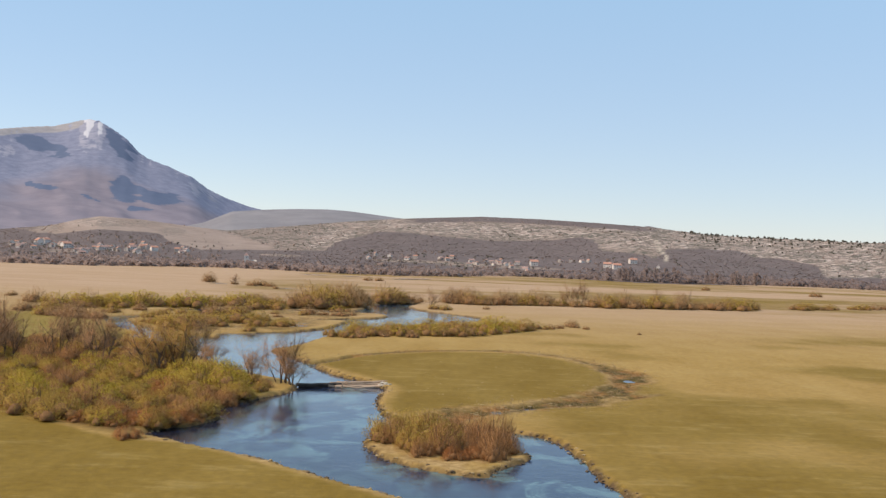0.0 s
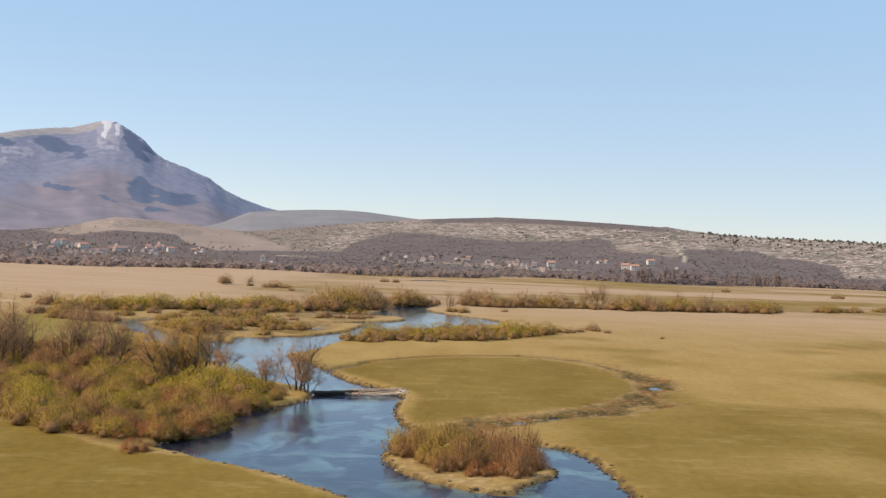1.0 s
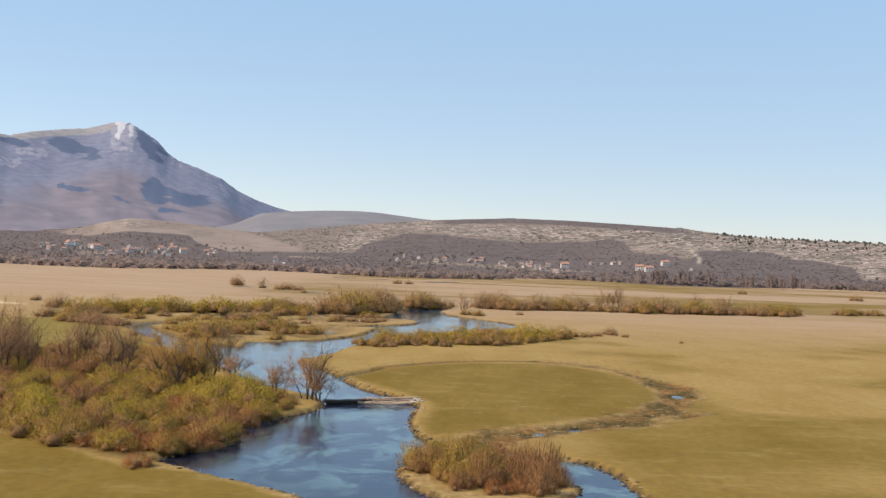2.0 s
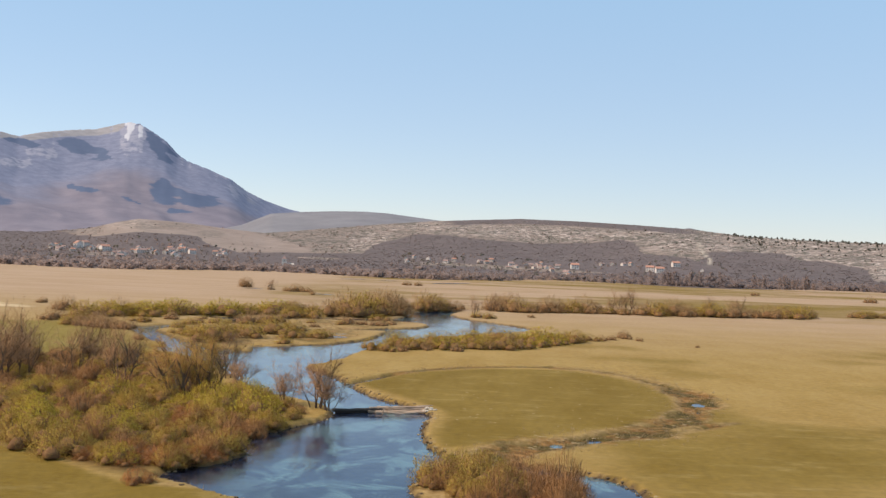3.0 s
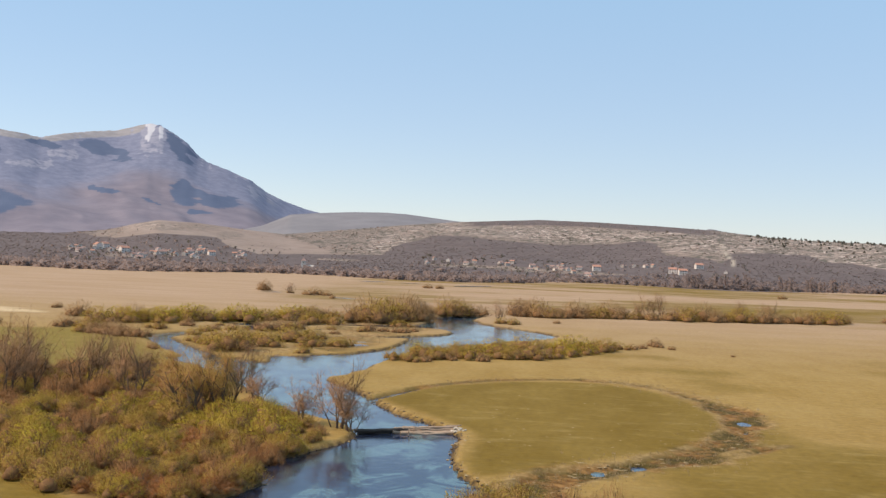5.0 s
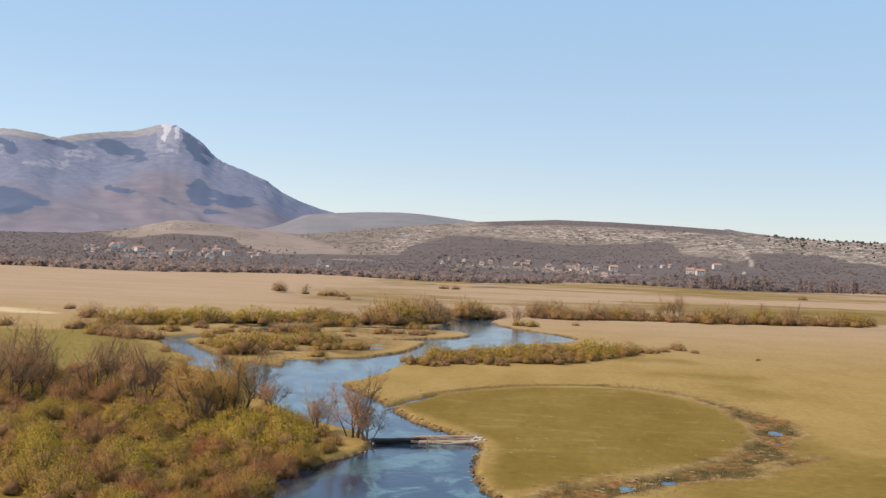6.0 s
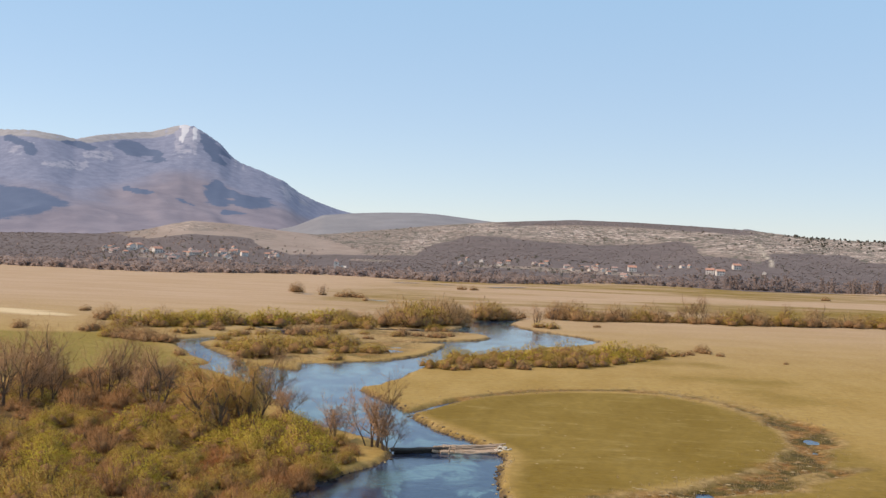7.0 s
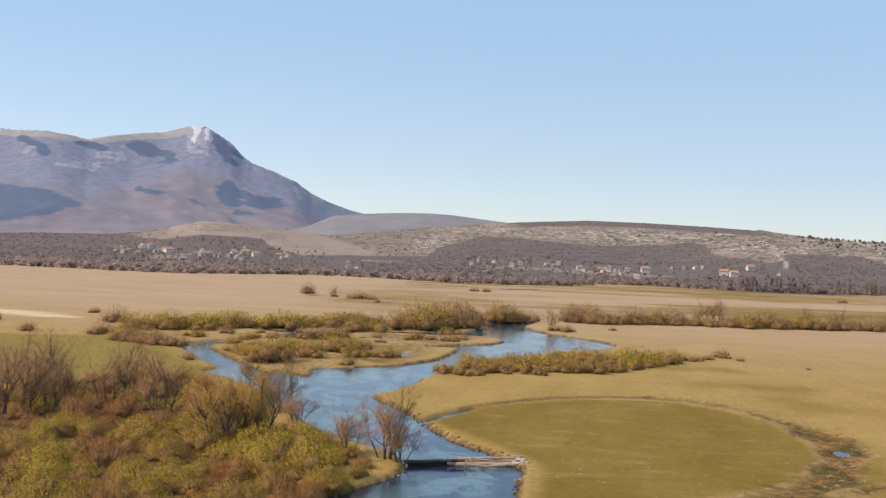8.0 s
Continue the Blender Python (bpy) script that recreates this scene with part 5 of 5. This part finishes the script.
def chapel():
    top = new("chapel")
    bm = bmesh.new()
    box(bm, -2.2, 2.2, -2.2, 2.2, -1.5, 9)
    tower = part("tower", bm, M_WALL_WHITE, top, "white square bell tower")
    bm = bmesh.new()
    cs = [bm.verts.new(p) for p in ((-2.5, -2.5, 9), (2.5, -2.5, 9), (2.5, 2.5, 9), (-2.5, 2.5, 9))]
    apex = bm.verts.new((0, 0, 12))
    bm.faces.new(cs)
    for k in range(4):
        bm.faces.new([cs[k], cs[(k + 1) % 4], apex])
    part("spire", bm, M_ROOF_BROWN, tower)
    bm = bmesh.new()
    prof = [(-3, -1.5), (3, -1.5), (3, 3.2), (0, 5), (-3, 3.2)]
    ends = [[bm.verts.new((x, y, z)) for y, z in prof] for x in (2.2, 10)]
    bm.faces.new(ends[0]), bm.faces.new(ends[1])
    for k in range(5):
        bm.faces.new([ends[0][k], ends[1][k], ends[1][(k + 1) % 5], ends[0][(k + 1) % 5]])
    part("nave", bm, M_WALL_STONE, top)
    for z in (6.6, 3.5):
        bm = bmesh.new()
        box(bm, -0.4, 0.4, -2.26, -2.15, z, z + 1.4)
        part("window", bm, M_DARK, tower)
    return tagged(top, "small chapel with a white bell tower at the wood's edge", "chapel")


ch = chapel()
cx, cy = 960 * math.sin(radians(-10.66)), 960 * math.cos(radians(-10.66))
ch.matrix_basis = Matrix.LocRotScale((cx, cy, hill_z(cx, cy)[0]), Euler((0, 0, 0.2)), (0.9, 0.9, 0.9))

# ---- the log dam and small things at the water ----
def rough_log(name, p, q, r0, r1, material, parent, seed, label=""):
    """A bent, uneven trunk from p to q."""
    r = random.Random(seed)
    p, q = Vector(p), Vector(q)
    b = Build()
    n = 7
    path = [p.lerp(q, k / (n - 1)) + wander(r, 0.07) for k in range(n)]
    b.tube([path[0] + (p - q).normalized() * 0.02] + path, r0, r1, 9)
    b.f.append(tuple(range(8, -1, -1)))
    me = b.mesh(name, material)
    return under(name, me, parent, label)


dam = new("log_dam")
dam.matrix_basis = Matrix.Translation((0.35, -1.9, 0))
rough_log("beam", (-20.6, 151.2, -0.05), (-14.4, 153.4, 0.05), 0.24, 0.2, M_WOOD_DARK, dam, 1, "dark beam")
rough_log("beam", (-20.4, 151.7, -0.36), (-14.0, 153.8, -0.32), 0.26, 0.22, M_WOOD_DARK, dam, 2, "dark beam")
for k, (p, q, ra, rb) in enumerate((((-16.0, 152.9, 0.12), (-8.4, 155.5, 0.3), 0.2, 0.12), ((-15.4, 153.2, -0.12), (-8.6, 155.2, -0.05), 0.25, 0.2), ((-15.2, 152.8, -0.36), (-8.6, 154.9, -0.3), 0.28, 0.24),
                                    ((-15.0, 153.8, 0.2), (-11.3, 154.6, 0.22), 0.18, 0.13), ((-12.8, 153.7, 0.1), (-7.9, 156.2, 0.4), 0.14, 0.07), ((-16.2, 152.7, -0.2), (-11.6, 153.9, -0.36), 0.22, 0.18),
                                    ((-12.6, 153.5, -0.25), (-8.2, 154.6, -0.38), 0.22, 0.2), ((-13.6, 153.0, -0.42), (-9.6, 154.2, -0.45), 0.2, 0.2))):
    rough_log("log", p, q, ra, rb, M_WOOD_PALE, dam, 10 + k, "bleached log")
for k, (x, y, h) in enumerate(((-14.2, 152.6, 0.5), (-8.4, 155.0, 0.55))):
    rough_log("post", (x, y, -1.2), (x + 0.05, y, h), 0.1, 0.08, M_WOOD_PALE, dam, 30 + k)
r4 = random.Random(8)
for k in range(10):
    t = r4.random()
    x, y = -15.5 + 7 * t, 153.0 + 2.4 * t
    rough_log("branch", (x, y, 0.0), (x + r4.uniform(-1.2, 1.2), y + r4.uniform(-0.9, 0.7), r4.uniform(0.0, 0.5)), 0.06, 0.025, M_WOOD_PALE, dam, 50 + k)
tagged(dam, "broken log dam of dark beams and bleached logs across the river", "dam")


def stone_mesh(seed, material, flat=0.6):
    r = random.Random(seed)
    bm = bmesh.new()
    bmesh.ops.create_icosphere(bm, subdivisions=1, radius=1.0)
    for v in bm.verts:
        v.co = Vector((v.co.x * 1.3, v.co.y, v.co.z * flat)) * r.uniform(0.72, 1.15)
    me = bpy.data.meshes.new("stone")
    bm.to_mesh(me)
    bm.free()
    me.materials.append(material)
    return me


STONES = [stone_mesh(k, M_STONE) for k in range(4)]
for k in range(16):
    x, y = r4.uniform(-9.2, -6.6), r4.uniform(152.0, 153.6)
    s = r4.uniform(0.15, 0.42)
    ob = new("stone", STONES[k % 4])
    ob.matrix_basis = Matrix.LocRotScale((x, y, floor_z(x, y) + s * 0.3), Euler((0, 0, r4.uniform(0, 6))), (s, s, s))
    tagged(ob, "pale limestone lump beside the log dam", "stone", "stones at the dam")


def strewn(name, places, shapes, label, category):
    """Small pieces strewn over the plain, joined into one object."""
    v, f = [], []
    for (x, y, z, s, a), me in zip(places, itertools.cycle(shapes)):
        i, ca, sa = len(v), math.cos(a) * s, math.sin(a) * s
        v += [(x + ca * p.co.x - sa * p.co.y, y + sa * p.co.x + ca * p.co.y, z + s * p.co.z) for p in me.vertices]
        f += [tuple(i + k for k in q.vertices) for q in me.polygons]
    me = bpy.data.meshes.new(name)
    me.from_pydata(v, [], f)
    me.materials.append(shapes[0].materials[0])
    return tagged(new(name, me), label, category, kind="stuff")


spots = []
for k in range(130):
    p = GULLY[r4.randrange(len(GULLY))]
    x, y = p[0] + r4.gauss(0, 2.4), p[1] + r4.gauss(0, 2.4)
    if floor_z(x, y) > -0.5:
        spots.append((x, y, floor_z(x, y) + 0.02, r4.uniform(0.08, 0.3), r4.uniform(-0.3, 0.3)))
for k in range(60):
    x, y = r4.uniform(-4, 28), r4.uniform(128, 190)
    spots.append((x, y, floor_z(x, y), r4.uniform(0.08, 0.2), r4.uniform(-0.3, 0.3)))
M_SOIL = plain_material("bank_soil", (0.06, 0.04, 0.022), (0.15, 0.10, 0.055), 2.0)
clods, pale_clods = [], []
for outline in (RIVER, ISLAND):
    for p, q in zip(outline, np.roll(outline, -1, 0)):
        long = float(np.hypot(*(q - p)))
        if min(p[1], q[1]) < 80 or max(p[1], q[1]) > 185 or long > 20:
            continue
        for k in range(int(long * 2.2)):
            t = r4.random()
            x, y = p[0] + (q[0] - p[0]) * t + r4.gauss(0, 0.4), p[1] + (q[1] - p[1]) * t + r4.gauss(0, 0.4)
            z = floor_z(x, y)
            if -0.75 < z < 0.05:
                (clods if r4.random() < 0.72 else pale_clods).append((x, y, max(z, WATER_Z) + 0.02, r4.uniform(0.08, 0.24), r4.uniform(0, 6.28)))
strewn("bank_soil", clods, [stone_mesh(60 + k, M_SOIL, 0.6) for k in range(3)], "dark crumbled soil along the cut river bank", "soil")
strewn("bank_straw", pale_clods, [stone_mesh(70 + k, M_CLOD, 0.5) for k in range(3)], "pale grassy clods slumped along the river bank", "straw")
strewn("straw_mats", spots, [stone_mesh(20 + k, M_CLOD, 0.16) for k in range(3)], "pale mats of washed-up straw along the gully", "straw")


def blades(name, places, material, label, category):
    """Dry grass and reed blades as one mesh; places: x, y, z, height."""
    r = random.Random(3)
    v, f = [], []
    for x, y, z, h in places:
        for k in range(4):
            a, w = r.uniform(0, 6.28), 0.03
            i = len(v)
            bx, by = x + r.gauss(0, 0.18), y + r.gauss(0, 0.18)
            v += [(bx - w * math.cos(a), by - w * math.sin(a), z - 0.05), (bx + w * math.cos(a), by + w * math.sin(a), z - 0.05), (bx + r.gauss(0, 0.3) * h, by + r.gauss(0, 0.3) * h, z + h * r.uniform(0.6, 1.1))]
            f.append((i, i + 1, i + 2))
    me = bpy.data.meshes.new(name)
    me.from_pydata(v, [], f)
    me.materials.append(material)
    return tagged(new(name, me), label, category, kind="stuff")


tufts = []
for outline, share in ((RIVER, 34), (ISLAND, 30), (POND, 20)):
    for p, q in zip(outline, np.roll(outline, -1, 0)):
        if min(p[1], q[1]) < 78 or max(p[1], q[1]) > 395:
            continue
        for k in range(int(np.hypot(*(q - p)) * share / 10)):
            t = r4.random()
            x, y = p[0] + (q[0] - p[0]) * t + r4.gauss(0, 0.45), p[1] + (q[1] - p[1]) * t + r4.gauss(0, 0.45)
            z = floor_z(x, y)
            if z > WATER_Z:
                tufts.append((x, y, z, r4.uniform(0.1, 0.32)))
for line, wide, n in ((GULLY, 2.6, 1500), (CREEK, 1.5, 350)):
    for k in range(n):
        p = line[r4.randrange(len(line) - 1)]
        x, y = p[0] + r4.gauss(0, wide), p[1] + r4.gauss(0, wide)
        tufts.append((x, y, floor_z(x, y), r4.uniform(0.12, 0.4)))
for k in range(2600):
    x, y = r4.uniform(-84, -20), r4.uniform(228, 345)
    z = floor_z(x, y)
    if z > WATER_Z and inside(np.array([x]), np.array([y]), MARSH)[0]:
        tufts.append((x, y, z, r4.uniform(0.2, 0.7)))
blades("dry_grass", tufts, M_STRAW, "straw-coloured dry grass tufts along banks and marsh", "grass")
